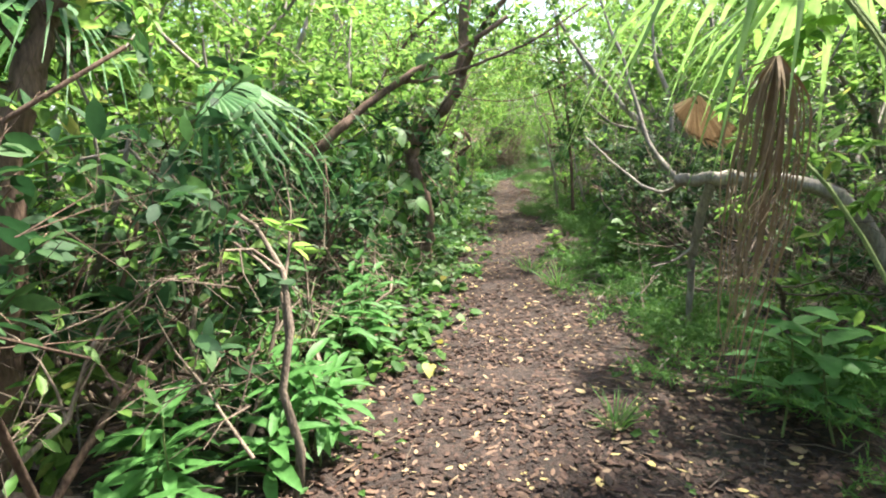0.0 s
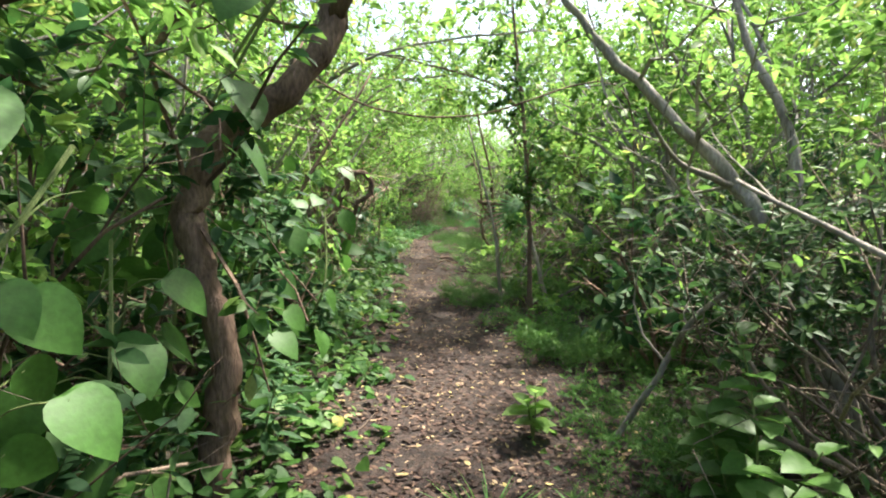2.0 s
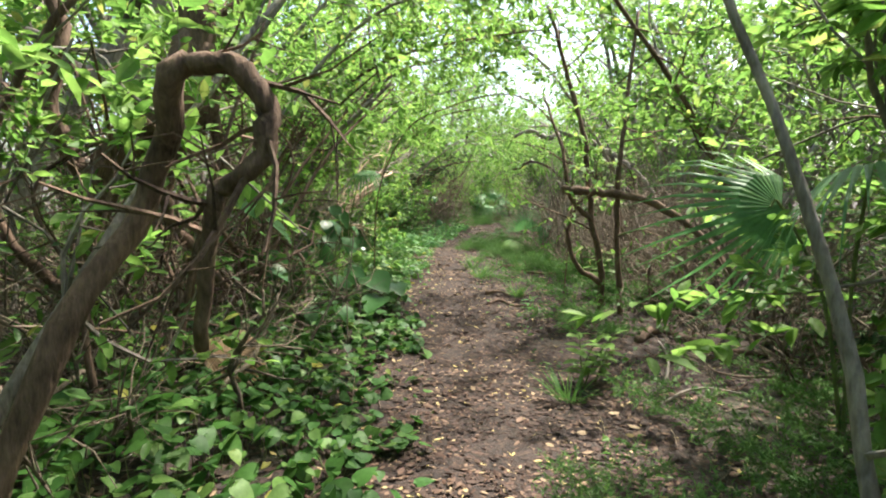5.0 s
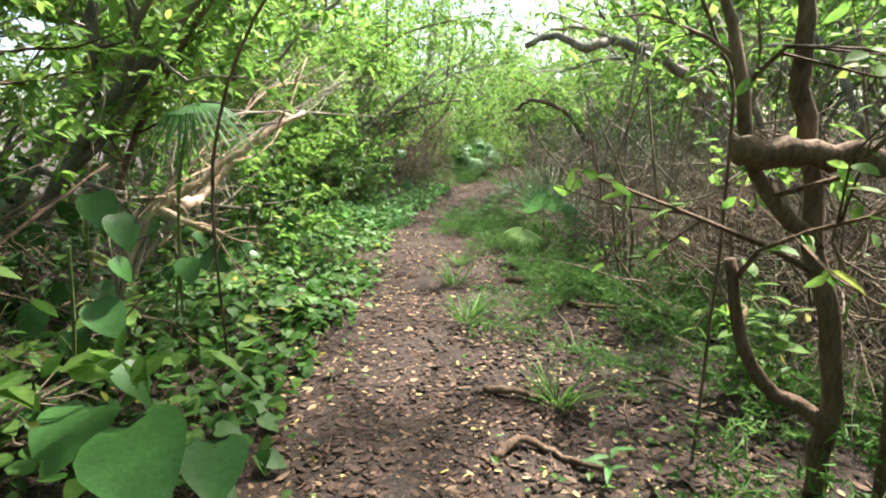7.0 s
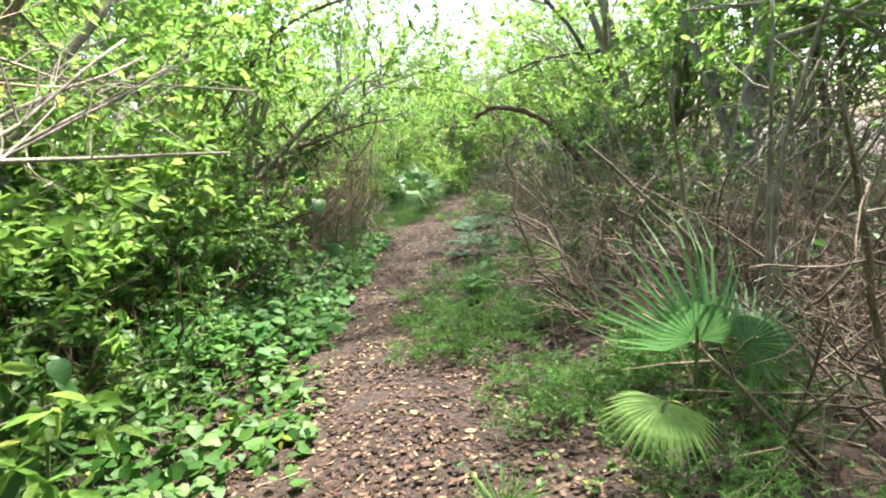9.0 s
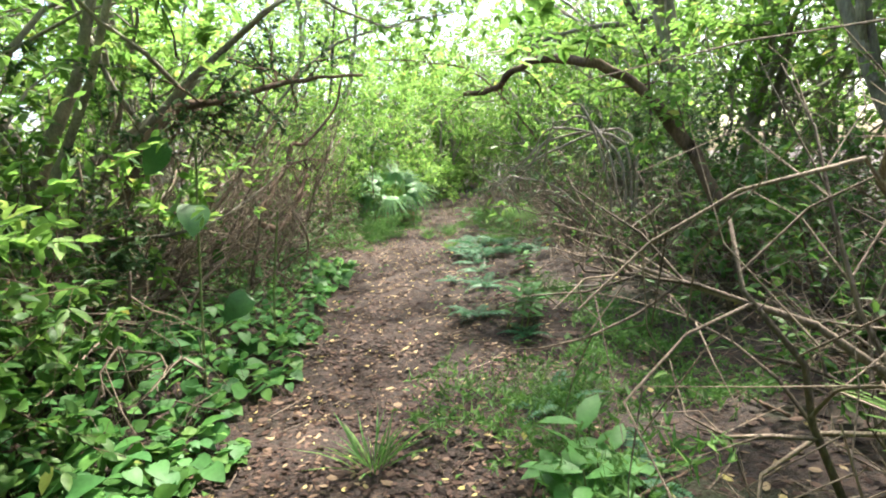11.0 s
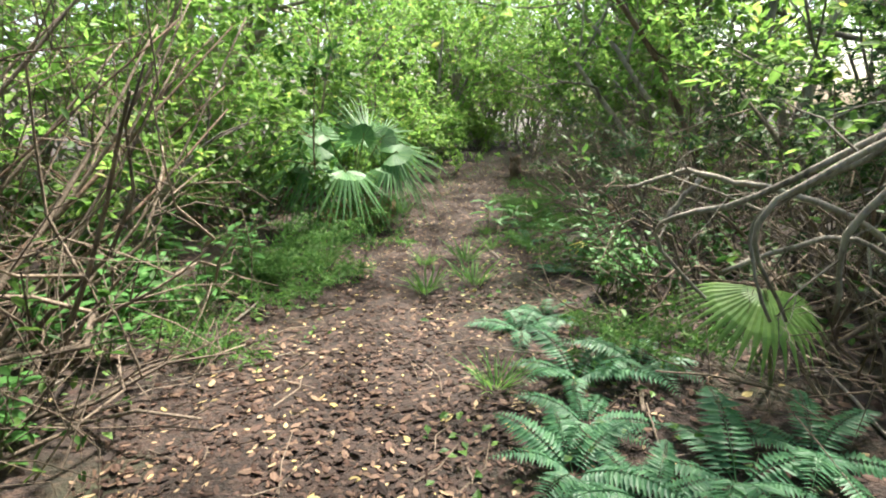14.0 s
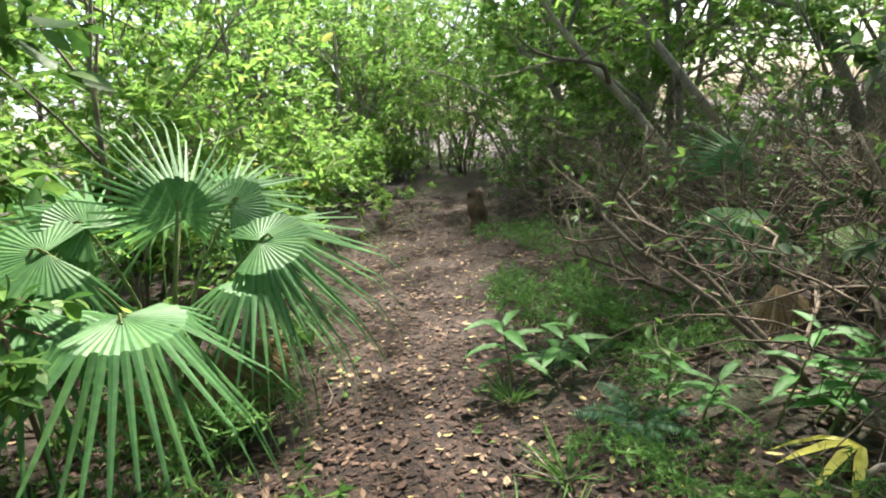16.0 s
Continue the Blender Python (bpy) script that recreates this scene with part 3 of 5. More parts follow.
# ---- shrubs, brush and trees ----
# kind: name, label, category, and how it grows
KINDS = {
    "bright": ("leafy_shrub", "tall shrub with light green leaves and thin grey stems", "shrub",
               dict(stems=5, height=3.8, lean=0.32, radius=0.026, leaf=LEAF_TWO, leaf_size=0.1, per=26, leaf_mat=GREEN_BRIGHT, bark=BARK_GREY, kids=(4, 7), base_spread=0.3, rise=0.06, finest=1)),
    "mid": ("leafy_shrub", "dense green shrub with oval leaves", "shrub",
            dict(stems=8, height=1.45, lean=0.8, radius=0.014, leaf=LEAF_OVAL, leaf_size=0.085, per=11, leaf_mat=GREEN_MID, bark=BARK, kids=(4, 6), base_spread=0.3, shrink=0.55)),
    "dark": ("leafy_shrub", "dark green glossy-leaved shrub", "shrub",
             dict(stems=8, height=1.7, lean=0.7, radius=0.016, leaf=LEAF_OVAL, leaf_size=0.1, per=11, leaf_mat=GREEN_DARK, bark=BARK, kids=(4, 6), base_spread=0.3, shrink=0.55)),
    "lush": ("leafy_shrub", "lush bright green shrub, leafy down to the soil", "shrub",
             dict(stems=9, height=1.75, lean=0.62, radius=0.014, leaf=LEAF_TWO, leaf_size=0.1, per=13, leaf_mat=GREEN_BRIGHT, bark=BARK_GREY, kids=(4, 6), base_spread=0.35, shrink=0.58, orders=(0, 1), finest=1)),
    "glossy": ("leafy_shrub", "dark glossy shrub with long leaves in hanging whorls", "shrub",
               dict(stems=6, height=1.75, lean=0.45, radius=0.018, leaf=LEAF_OVAL, leaf_size=0.16, per=6, leaf_mat=GREEN_DARK, bark=BARK, kids=(3, 5), base_spread=0.25, shrink=0.5)),
    "brush": ("brushwood", "tangle of grey dead twigs with few leaves", "brush",
              dict(stems=12, height=1.7, lean=0.9, radius=0.02, leaf=LEAF_TWO, leaf_size=0.065, per=2, leaf_mat=GREEN_MID, bark=TWIG, kids=(5, 8), base_spread=0.7, bend=0.34, rise=0.0, spread=1.1)),
    "bare": ("brushwood", "tangle of bare grey-brown dead branches", "brush",
             dict(stems=13, height=1.7, lean=0.9, radius=0.018, bark=TWIG, limbs=5, kids=(5, 8), base_spread=0.7, bend=0.34, rise=0.0, spread=1.1)),
    "low": ("brushwood", "low tangle of bare dead twigs on the soil", "brush",
            dict(stems=20, height=1.1, depth=1, lean=1.4, radius=0.012, bark=TWIG, limbs=5, kids=(5, 9), base_spread=0.7, bend=0.3, rise=-0.01, spread=1.0)),
    "needle": ("needle_shrub", "dark needle-leaved shrub with bare inner twigs", "shrub",
               dict(stems=8, height=2.0, lean=0.7, radius=0.022, leaf=LEAF_TWO, leaf_size=0.055, per=40, leaf_mat=GREEN_GREY, bark=TWIG, kids=(4, 6), base_spread=0.3, rise=0.06)),
    "tall": ("tree", "slender tree with an airy light green crown", "tree",
             dict(stems=3, height=5.2, depth=3, lean=0.25, radius=0.07, leaf=LEAF_TWO, leaf_size=0.115, per=19, leaf_mat=GREEN_BRIGHT, bark=BARK_GREY, kids=(4, 6), base_spread=0.2, bend=0.14, rise=0.05, spread=0.75, finest=1)),
    "canopy": ("tree", "leaning tree whose leafy crown roofs the trail", "tree",
               dict(stems=2, height=3.6, depth=3, lean=0.2, radius=0.06, leaf=LEAF_TWO, leaf_size=0.1, per=24, leaf_mat=GREEN_BRIGHT, bark=BARK_GREY, kids=(4, 6), base_spread=0.1, bend=0.16, rise=0.06, spread=0.8, finest=1)),
}
SHARED = {k: [woody(100 * i + j, **KINDS[k][3]) for j in range(4)] for i, k in enumerate(("bright", "tall", "brush", "lush"))}


def plant(kind, x, y, size=1.0, rng=RNG, shared=False, toward=None):
    name, label, category, how = KINDS[kind]
    tree = kind in ("tall", "canopy")
    if shared:
        meshes = SHARED[kind][rng.integers(4)]
    else:
        how = dict(how)
        how["height"] *= size
        size = 1.0
        meshes = woody(int(rng.integers(1 << 30)), place=(x, y), toward=toward, **how)
    return planted(name, label, category, meshes, on_soil(x, y), rng.uniform(0, 360) if shared else 0, size,
                   "trees of the thicket" if tree else "thicket along the trail", "trunk" if tree else "branchwork", "crown" if tree else "foliage")


def band(kinds, s0, s1, lo, hi, n, size, seed, shared=False, over=0.0):
    """n plants of these kinds, between lo and hi metres right of the middle, spaced evenly along it."""
    rng = np.random.default_rng(seed)
    for k in range(n):
        s = s0 + (s1 - s0) * (k + rng.uniform(0.1, 0.9)) / n
        x, y = beside(s, rng.uniform(lo, hi))
        t = unit(np.array((middle(s), s)) - (x, y)) * over
        plant(kinds[rng.integers(len(kinds))], x, y, size * rng.uniform(0.8, 1.2), rng, shared, t)


# first stretch
band(["dark", "dark", "mid", "dark"], 0.6, 9.4, -2.4, -1.7, 10, 0.95, 1)
band(["bare", "brush"], 0.9, 4.6, -1.75, -1.35, 4, 0.75, 41)
plant("glossy", 2.7, 7.3, 0.85, np.random.default_rng(43))
band(["brush", "bright"], 0, 11, -3.6, -2.6, 8, 0.9, 2)
band(["brush", "needle", "low", "brush"], 3.8, 11, 1.9, 2.8, 12, 0.85, 3)
band(["bare", "brush", "bare", "dark"], 2.5, 11, 2.7, 3.8, 11, 0.95, 4)
# second stretch
band(["brush", "low", "brush"], 11, 15.5, -3.4, -2.1, 11, 0.95, 5)
band(["low", "dark", "low", "brush"], 14.5, 22, -3.2, -2.3, 9, 0.7, 6)
band(["lush", "lush", "mid"], 20.5, 24, -3.6, -2.9, 4, 0.9, 45)
band(["bare", "brush", "low"], 11, 15.5, 2.4, 3.5, 9, 0.9, 8)
band(["bare", "low", "bare"], 15.5, 21.5, 2.1, 3.6, 19, 0.95, 9)
# third stretch
band(["needle", "mid"], 19.8, 23.6, -2.6, -1.9, 6, 0.9, 11)
band(["bare", "bare", "low", "brush"], 23.5, 28, -2.8, -1.7, 12, 1.05, 12)
band(["mid", "bright", "mid"], 28, 35, -3.3, -2.3, 8, 0.75, 13)
band(["low", "brush", "brush"], 21, 24.5, 2.7, 3.6, 6, 0.75, 15)
band(["bare", "low", "brush"], 24.5, 28, 2.7, 3.7, 5, 0.85, 56)
band(["brush", "low", "bare", "bare"], 28, 36, 2.2, 3.2, 13, 0.95, 16)
band(["lush", "mid"], 34, 40, 1.7, 2.6, 6, 0.8, 47)
band(["lush"], 31.5, 40, -2.8, -1.8, 8, 0.95, 48)
band(["mid"], 21.5, 26, 3.1, 3.8, 4, 0.9, 57)
band(["needle"], 26.5, 30, 3.2, 4.0, 3, 1.0, 58)
# where the trail bends out of sight
band(["bright", "mid"], 34, 42, -3.0, -2.1, 6, 0.9, 26)
band(["bright", "mid"], 36, 42, 2.1, 3.0, 5, 0.9, 27)
# behind them
band(["bright", "bright", "brush"], -4, 36, -6.6, -5.2, 18, 1.3, 7, True)
band(["bright"], -2, 34, -4.4, -3.6, 10, 0.9, 33)
band(["bright", "bright", "brush"], -4, 36, 5.2, 6.6, 18, 1.3, 10, True)
band(["bright"], -2, 13.5, 3.7, 4.5, 5, 0.9, 34)
band(["bright"], 28, 34, 3.9, 4.7, 3, 0.9, 55)
# crowns that meet over the trail
band(["canopy"], -1, 7, -4.2, -3.2, 3, 1.15, 31, over=0.6)
band(["canopy"], 17, 28, -4.2, -3.2, 4, 1.15, 53, over=0.6)
band(["canopy"], -1, 13, 3.3, 4.3, 5, 1.15, 32, over=0.6)
band(["canopy"], 19.5, 25, -3.6, -3.0, 2, 1.1, 51, over=0.8)
band(["canopy"], 8, 12, 3.0, 3.6, 2, 1.1, 50, over=0.85)
band(["canopy"], 32, 38, 2.9, 3.6, 3, 1.1, 52, over=0.85)
band(["bright"], 38.5, 43, -1.6, 1.6, 6, 1.1, 28, True)
# the far thicket
band(["tall"], 13, 42, -5.4, -4.3, 8, 1.5, 35, True)
band(["tall"], 24, 42, 4.8, 5.8, 4, 1.5, 36, True)
band(["tall", "bright"], -6, 38, -9.5, -6.4, 18, 1.4, 18, True)
band(["tall", "bright"], -6, 38, 6.4, 9.5, 18, 1.4, 19, True)
band(["tall"], -4, 44, -14, -10.5, 9, 1.6, 20, True)
band(["tall"], -4, 44, 10.5, 14, 7, 1.6, 21, True)
band(["tall", "bright"], 36, 46, -4.5, -2.2, 9, 1.2, 22, True)
band(["tall", "bright"], 36, 46, 2.2, 4.5, 9, 1.2, 23, True)
band(["tall"], 45, 50, -5, 5, 6, 1.2, 24, True)
band(["tall", "bright"], -9, -5, -4, 4, 5, 1.0, 25, True)


# ---- limbs, logs and trunks that can be told apart ----
def smooth_line(points, per=5):
    """A bowed line through the given points."""
    p = np.asarray(points, float)
    p = np.vstack([2 * p[0] - p[1], p, 2 * p[-1] - p[-2]])
    out = []
    for i in range(1, len(p) - 2):
        for t in np.arange(per) / per:
            a, b, c, d = p[i - 1], p[i], p[i + 1], p[i + 2]
            out.append(0.5 * (2 * b + (c - a) * t + (2 * a - 5 * b + 4 * c - d) * t * t + (3 * b - a - 3 * c + d) * t ** 3))
    out.append(p[-2])
    return np.array(out)


def bough(name, label, category, points, r0, r1, bark, twigs=0, twig_len=0.6, leaf=None, leaf_mat=None, leaf_size=0.08, per=6, seed=1, group="", forks=(), rough=0.07):
    """A trunk, limb or log along points, with side twigs. forks: further limbs of the same wood, (points, r0, r1)."""
    rng = np.random.default_rng(seed)
    ob = thing(name, label, category, group, "", points[0])
    base = np.asarray(points[0], float)
    trunk, small, green = Geo(), Geo(), Geo()
    lines = []
    for k, (pp, a, b) in enumerate([(points, r0, r1), *forks]):
        line = smooth_line(np.asarray(pp, float) - base)
        line[1:-1] += rng.normal(size=(len(line) - 2, 3)) * min(a, 0.05) * 0.18
        g = Geo()
        rad = np.linspace(a, b, len(line)) * (1 + 0.05 * np.sin(np.arange(len(line)) * 0.9 + seed))
        g.tube(line, rad, 10 if a > 0.02 else 6, rough, rng)
        part("trunk" if k == 0 else "limb", g, bark, ob, smooth=True)
        lines.append((line, rad))
    br = []
    for _ in range(twigs):
        line, rad = lines[rng.integers(len(lines))]
        i = rng.integers(len(line) // 4, len(line) - 1)
        d = unit(line[i + 1] - line[i]) * 0.5 + rng.normal(size=3) * 0.8 + (0, 0, 0.25)
        grow(line[i], d, twig_len * rng.uniform(0.5, 1.2), min(rad[i] * 0.5, 0.012), 1, rng, br, 0.25, 0.02, (3, 6), 0.8)
    if br:
        for pts, rad, order in br:
            if clear_of_trail(pts + base, -0.05).all():
                small.tube(pts, rad, 4 if order else 3)
        if small.v:
            tagged(part("twig_spray", small, bark, ob), kind="stuff")
        if leaf is not None:
            p, w = leaf_sites(br, per, rng, (0, 1))
            keep = clear_of_trail(p + base, 0.0)
            if keep.any():
                green.leaves(leaf, p[keep], w[keep], leaf_size * rng.uniform(0.6, 1.3, keep.sum()), 0.5, rng=rng)
                tagged(part("foliage", green, leaf_mat or GREEN_MID, ob, smooth=True), kind="stuff")
    return ob


def G(x, y, dz=-0.03):
    return on_soil(x, y, dz)


# first stretch
bough("tree", "leaning brown trunk at the trail's start", "tree", [G(-1.75, 1.85), (-1.6, 1.9, 0.8), (-1.52, 1.94, 1.38), (-1.43, 2.0, 1.68), (-1.3, 2.05, 2.0), (-1.0, 2.2, 2.8)], 0.06, 0.04, BARK, 8, 0.8, LEAF_OVAL, GREEN_DARK, 0.1, 8, 2)
bough("tree", "vine-clad leaning brown trunk beside the trail", "tree",
      [G(-0.2, 6.0), (-0.17, 6.03, 0.4), (-0.17, 6.04, 0.7), (-0.25, 6.07, 0.95), (-0.31, 6.1, 1.2), (-0.27, 6.12, 1.42), (-0.14, 6.16, 1.62), (0.06, 6.2, 1.77), (0.24, 6.26, 2.1), (0.3, 6.4, 2.8), (0.4, 6.6, 3.5)], 0.066, 0.06, BARK, 10, 0.8, LEAF_OVAL, GREEN_MID, 0.09, 8, 3,
      forks=[([(0.24, 6.26, 2.1), (0.5, 6.0, 2.6), (0.9, 5.9, 3.0)], 0.045, 0.02)])
bough("tree", "low branching tree whose limbs cross over the trail", "tree",
      [G(-1.55, 4.7), (-1.4, 4.85, 0.7), (-1.2, 4.95, 1.2), (-0.98, 5.04, 1.48), (-0.79, 5.23, 1.67), (-0.46, 5.4, 1.92), (-0.09, 5.56, 2.15), (0.21, 5.62, 2.28), (0.7, 5.7, 2.6)], 0.06, 0.022, BARK, 12, 0.6, LEAF_OVAL, GREEN_MID, 0.09, 8, 4,
      forks=[([(-0.46, 5.4, 1.92), (-0.32, 5.49, 1.98), (-0.14, 5.55, 1.99), (0.17, 5.61, 2.07), (0.74, 5.73, 2.28), (1.02, 5.69, 2.4), (1.5, 5.7, 2.7)], 0.024, 0.009)])
bough("fallen_log", "thick grey fallen log propped on a stub", "log", [G(2.75, 2.85), (2.5, 2.9, 0.6), (2.2, 2.98, 1.02), (1.8, 3.1, 1.12), (1.56, 3.22, 1.11), (1.46, 3.34, 1.1)], 0.046, 0.038, BARK_GREY, 4, 0.5, None, None, seed=5,
      forks=[([(1.46, 3.34, 1.1), (1.38, 3.58, 1.31), (1.36, 3.81, 1.58), (1.3, 4.0, 1.95), (1.23, 4.2, 2.27), (1.15, 4.4, 2.8)], 0.017, 0.008), ([(1.5, 3.3, 1.1), (1.48, 3.7, 1.0), (1.4, 4.3, 1.15), (1.3, 4.9, 1.4)], 0.014, 0.006),
             ([(1.6, 3.2, 1.1), (1.66, 3.5, 0.6), (1.7, 3.6, 0.0)], 0.03, 0.02)])
bough("tree", "many-limbed grey bare tree", "tree", [G(2.7, 5.7), (2.6, 5.8, 0.6), (2.46, 5.97, 1.05), (2.32, 6.23, 1.45), (2.07, 6.51, 1.85), (1.78, 6.92, 2.37), (1.5, 7.3, 3.0)], 0.055, 0.02, BARK_GREY, 26, 0.8, LEAF_OVAL, GREEN_BRIGHT, 0.07, 4, 6,
      forks=[([(2.46, 5.97, 1.05), (2.6, 6.2, 1.7), (2.5, 6.5, 2.3), (2.6, 6.9, 3.0)], 0.035, 0.012), ([(2.32, 6.23, 1.45), (1.9, 6.1, 1.55), (1.6, 5.9, 1.75)], 0.02, 0.006), ([G(1.72, 6.25, 0), (1.95, 6.2, 0.45), (2.12, 6.15, 0.8), (2.5, 6.0, 1.15)], 0.018, 0.013)])
bough("tree", "slim dark tree in front of the bright thicket", "tree", [G(2.25, 9.1), (2.2, 9.15, 0.9), (2.15, 9.2, 1.7), (2.05, 9.3, 2.6), (1.95, 9.4, 3.4)], 0.03, 0.014, BARK, 22, 0.6, LEAF_OVAL, GREEN_MID, 0.085, 14, 7)
bough("vine_stem", "thick old vine stem curled into a loop", "vine", [G(-0.3, 10.6), (-0.1, 10.7, 0.7), (0.15, 10.9, 1.2), (0.3, 10.75, 1.58), (0.47, 10.72, 1.6), (0.57, 10.7, 1.48), (0.53, 10.7, 1.32), (0.42, 10.75, 1.25), (0.36, 10.8, 1.1), (0.3, 10.9, 0.7)], 0.045, 0.025, BARK, 8, 0.5, None, None, seed=8)
for k, (a, b_, c) in enumerate([((-0.6, 8.0), (-0.1, 8.4, 1.3), (0.5, 8.9, 2.5)), ((-0.75, 8.6), (-0.3, 9.0, 1.3), (0.2, 9.6, 2.4)), ((-0.9, 7.6), (-0.45, 8.0, 1.4), (-0.1, 8.5, 2.6)), ((-1.0, 9.2), (-0.5, 9.6, 1.5), (0.3, 10.4, 2.9)), ((-1.1, 8.2), (-0.9, 8.5, 1.5), (-0.6, 8.8, 3.0)), ((-0.5, 10.6), (0.1, 11.2, 1.4), (0.8, 12.0, 2.7))]):
    bough("sapling", "thin leaning sapling with a bare brown stem", "sapling", [G(*a), b_, c], 0.024, 0.009, BARK_GREY if k % 2 else BARK, 9, 0.6, LEAF_OVAL, GREEN_BRIGHT, 0.075, 5, 20 + k, "leaning saplings")
for k, (a, b_, c) in enumerate([((2.2, 10.1), (2.1, 10.3, 1.0), (1.8, 10.7, 2.3)), ((2.6, 9.4), (2.4, 9.8, 1.1), (2.5, 10.6, 2.6))]):
    bough("sapling", "crooked bare grey stem in the brush", "sapling", [G(*a), b_, c], 0.026, 0.01, BARK_GREY, 8, 0.6, None, None, seed=30 + k, group="crooked grey stems")

bough("vine_stem", "thin dark vine slung across above the trail", "vine", [G(-0.75, 8.1), (-0.6, 8.05, 1.4), (-0.3, 8.0, 2.25), (0.5, 8.0, 2.0), (1.3, 8.0, 2.0), (2.5, 8.0, 2.33), (2.75, 8.05, 1.3), G(2.8, 8.1)], 0.009, 0.007, BARK, 4, 0.3, LEAF_OVAL, GREEN_MID, 0.06, 3, 74)
for k, (s_, side, z_) in enumerate([(6.8, -1, 3.0), (9.6, -1, 2.75), (11.6, 1, 2.9), (13.0, -1, 3.1), (13.8, 1, 3.1), (14.6, -1, 3.0), (15.6, -1, 2.75), (16.4, 1, 3.1), (17.4, -1, 3.0), (19.6, -1, 2.9), (22.6, -1, 3.0), (27.5, -1, 2.9), (30.5, 1, 3.0)]):
    ln = [(*beside(s_, side * o), z) for o, z in ((2.5, 0.9), (1.9, 2.0), (1.0, z_), (0.0, z_ + 0.3), (-1.0, z_ + 0.45))]
    bough("tree", "slender leafy limb arching over the trail", "tree", [G(*beside(s_, side * 2.7)), *ln], 0.03, 0.009, BARK_GREY if k % 2 else BARK, 40, 0.85, LEAF_TWO, GREEN_BRIGHT, 0.085, 11, 1300 + k, "arching leafy limbs")
# second stretch
gnarled = bough("tree", "gnarled dark tree with a burl and drooping limbs", "tree",
      [G(-1.39, 13.14), (-1.19, 13.07, 0.37), (-0.98, 13.00, 1.18), (-0.71, 12.93, 1.59), (-0.37, 12.87, 1.75), (-0.24, 12.87, 2.14), (-0.30, 12.87, 2.82), (-0.10, 13.00, 3.90)], 0.095, 0.11, BARK, 18, 0.8, None, None, seed=40,
      forks=[([(-0.34, 12.87, 1.75), (-0.48, 12.93, 1.39), (-0.51, 12.95, 1.06), (-0.24, 13.14, 0.57), (-0.10, 13.27, 0.10)], 0.06, 0.022), ([(-0.24, 12.87, 1.93), (-0.14, 12.93, 1.50), (-0.15, 12.89, 1.18), (-0.21, 12.89, 0.78)], 0.055, 0.025),
             ([(-0.98, 13.00, 1.18), (-1.19, 12.87, 1.73), (-1.12, 12.93, 2.27), (-1.46, 13.00, 3.09)], 0.065, 0.035), ([(-1.19, 13.07, 0.37), (-1.60, 12.87, 1.18), (-1.32, 12.87, 2.00), (-0.78, 12.80, 2.68)], 0.04, 0.02), ([(-0.30, 12.87, 2.27), (0.17, 13.14, 2.68), (0.85, 13.55, 3.09)], 0.03, 0.012)])
burl = Geo()
burl.tube(np.array([(-0.34, 12.87, 1.59), (-0.33, 12.87, 1.75), (-0.29, 12.87, 1.95), (-0.29, 12.87, 2.14), (-0.30, 12.87, 2.27)]) - np.array(gnarled.location), [0.09, 0.17, 0.19, 0.16, 0.11], 10, 0.12)
part("burl", burl, BARK, gnarled, smooth=True)
for k, (a, b_, c) in enumerate([((-0.3, 13.2), (0.4, 13.8, 1.4), (1.1, 14.6, 2.3)), ((-0.6, 13.8), (0.2, 14.6, 1.5), (0.9, 15.5, 2.5)), ((-1.1, 13.0), (-0.6, 13.3, 1.4), (-0.3, 13.8, 2.8)), ((-0.9, 14.3), (-0.1, 14.9, 1.5), (0.4, 15.5, 2.9)), ((-0.4, 12.6), (-0.2, 12.7, 1.1), (0.2, 13.0, 2.6))]):
    bough("sapling", "thin leaning sapling with a bare brown stem", "sapling", [G(*a), b_, c], 0.022, 0.008, BARK, 9, 0.6, LEAF_OVAL, GREEN_MID, 0.055, 1, 45 + k, "leaning saplings")
for k in range(20):
    rr = np.random.default_rng(970 + k)
    x, y = beside(rr.uniform(11.3, 15.2), rr.uniform(-3.0, -1.6))
    h = rr.uniform(1.1, 2.5)
    bough("dead_shrub", "crooked dark bare shrub in the shade", "shrub", [G(x, y), (x + rr.normal(0, 0.25), y + rr.normal(0, 0.25), h * 0.35), (x + rr.normal(0, 0.4), y + rr.normal(0, 0.4), h * 0.7), (x + rr.normal(0, 0.5), y + rr.normal(0, 0.5), h)], rr.uniform(0.014, 0.032), 0.006, BARK, 9, 0.6, None, None, seed=990 + k, group="crooked dark shrubs")
bough("tree", "small brown tree with forked trunks and a broken limb", "tree", [G(3.35, 14.5), (3.3, 14.45, 0.5), (3.2, 14.5, 0.95), (3.17, 14.6, 1.5), (3.12, 14.65, 1.9), (2.95, 14.8, 2.6), (2.8, 15.0, 3.3)], 0.038, 0.02, BARK, 16, 0.8, LEAF_OVAL, GREEN_BRIGHT, 0.075, 6, 50,
      forks=[([G(3.5, 14.35), (3.42, 14.35, 0.8), (3.41, 14.35, 1.51), (3.54, 14.54, 2.25), (3.7, 14.7, 3.2)], 0.032, 0.018), ([(2.86, 14.5, 1.28), (3.1, 14.45, 1.27), (3.35, 14.3, 1.24), (3.68, 14.06, 1.15), (3.98, 13.78, 0.87), (4.2, 13.5, 0.5)], 0.05, 0.03),
             ([(3.2, 14.5, 0.95), (2.98, 14.55, 1.2), (2.9, 14.65, 1.7), (2.75, 14.9, 2.3)], 0.03, 0.012), ([(3.3, 14.45, 0.3), (3.05, 14.55, 0.5), (2.95, 14.6, 0.9)], 0.03, 0.02)])
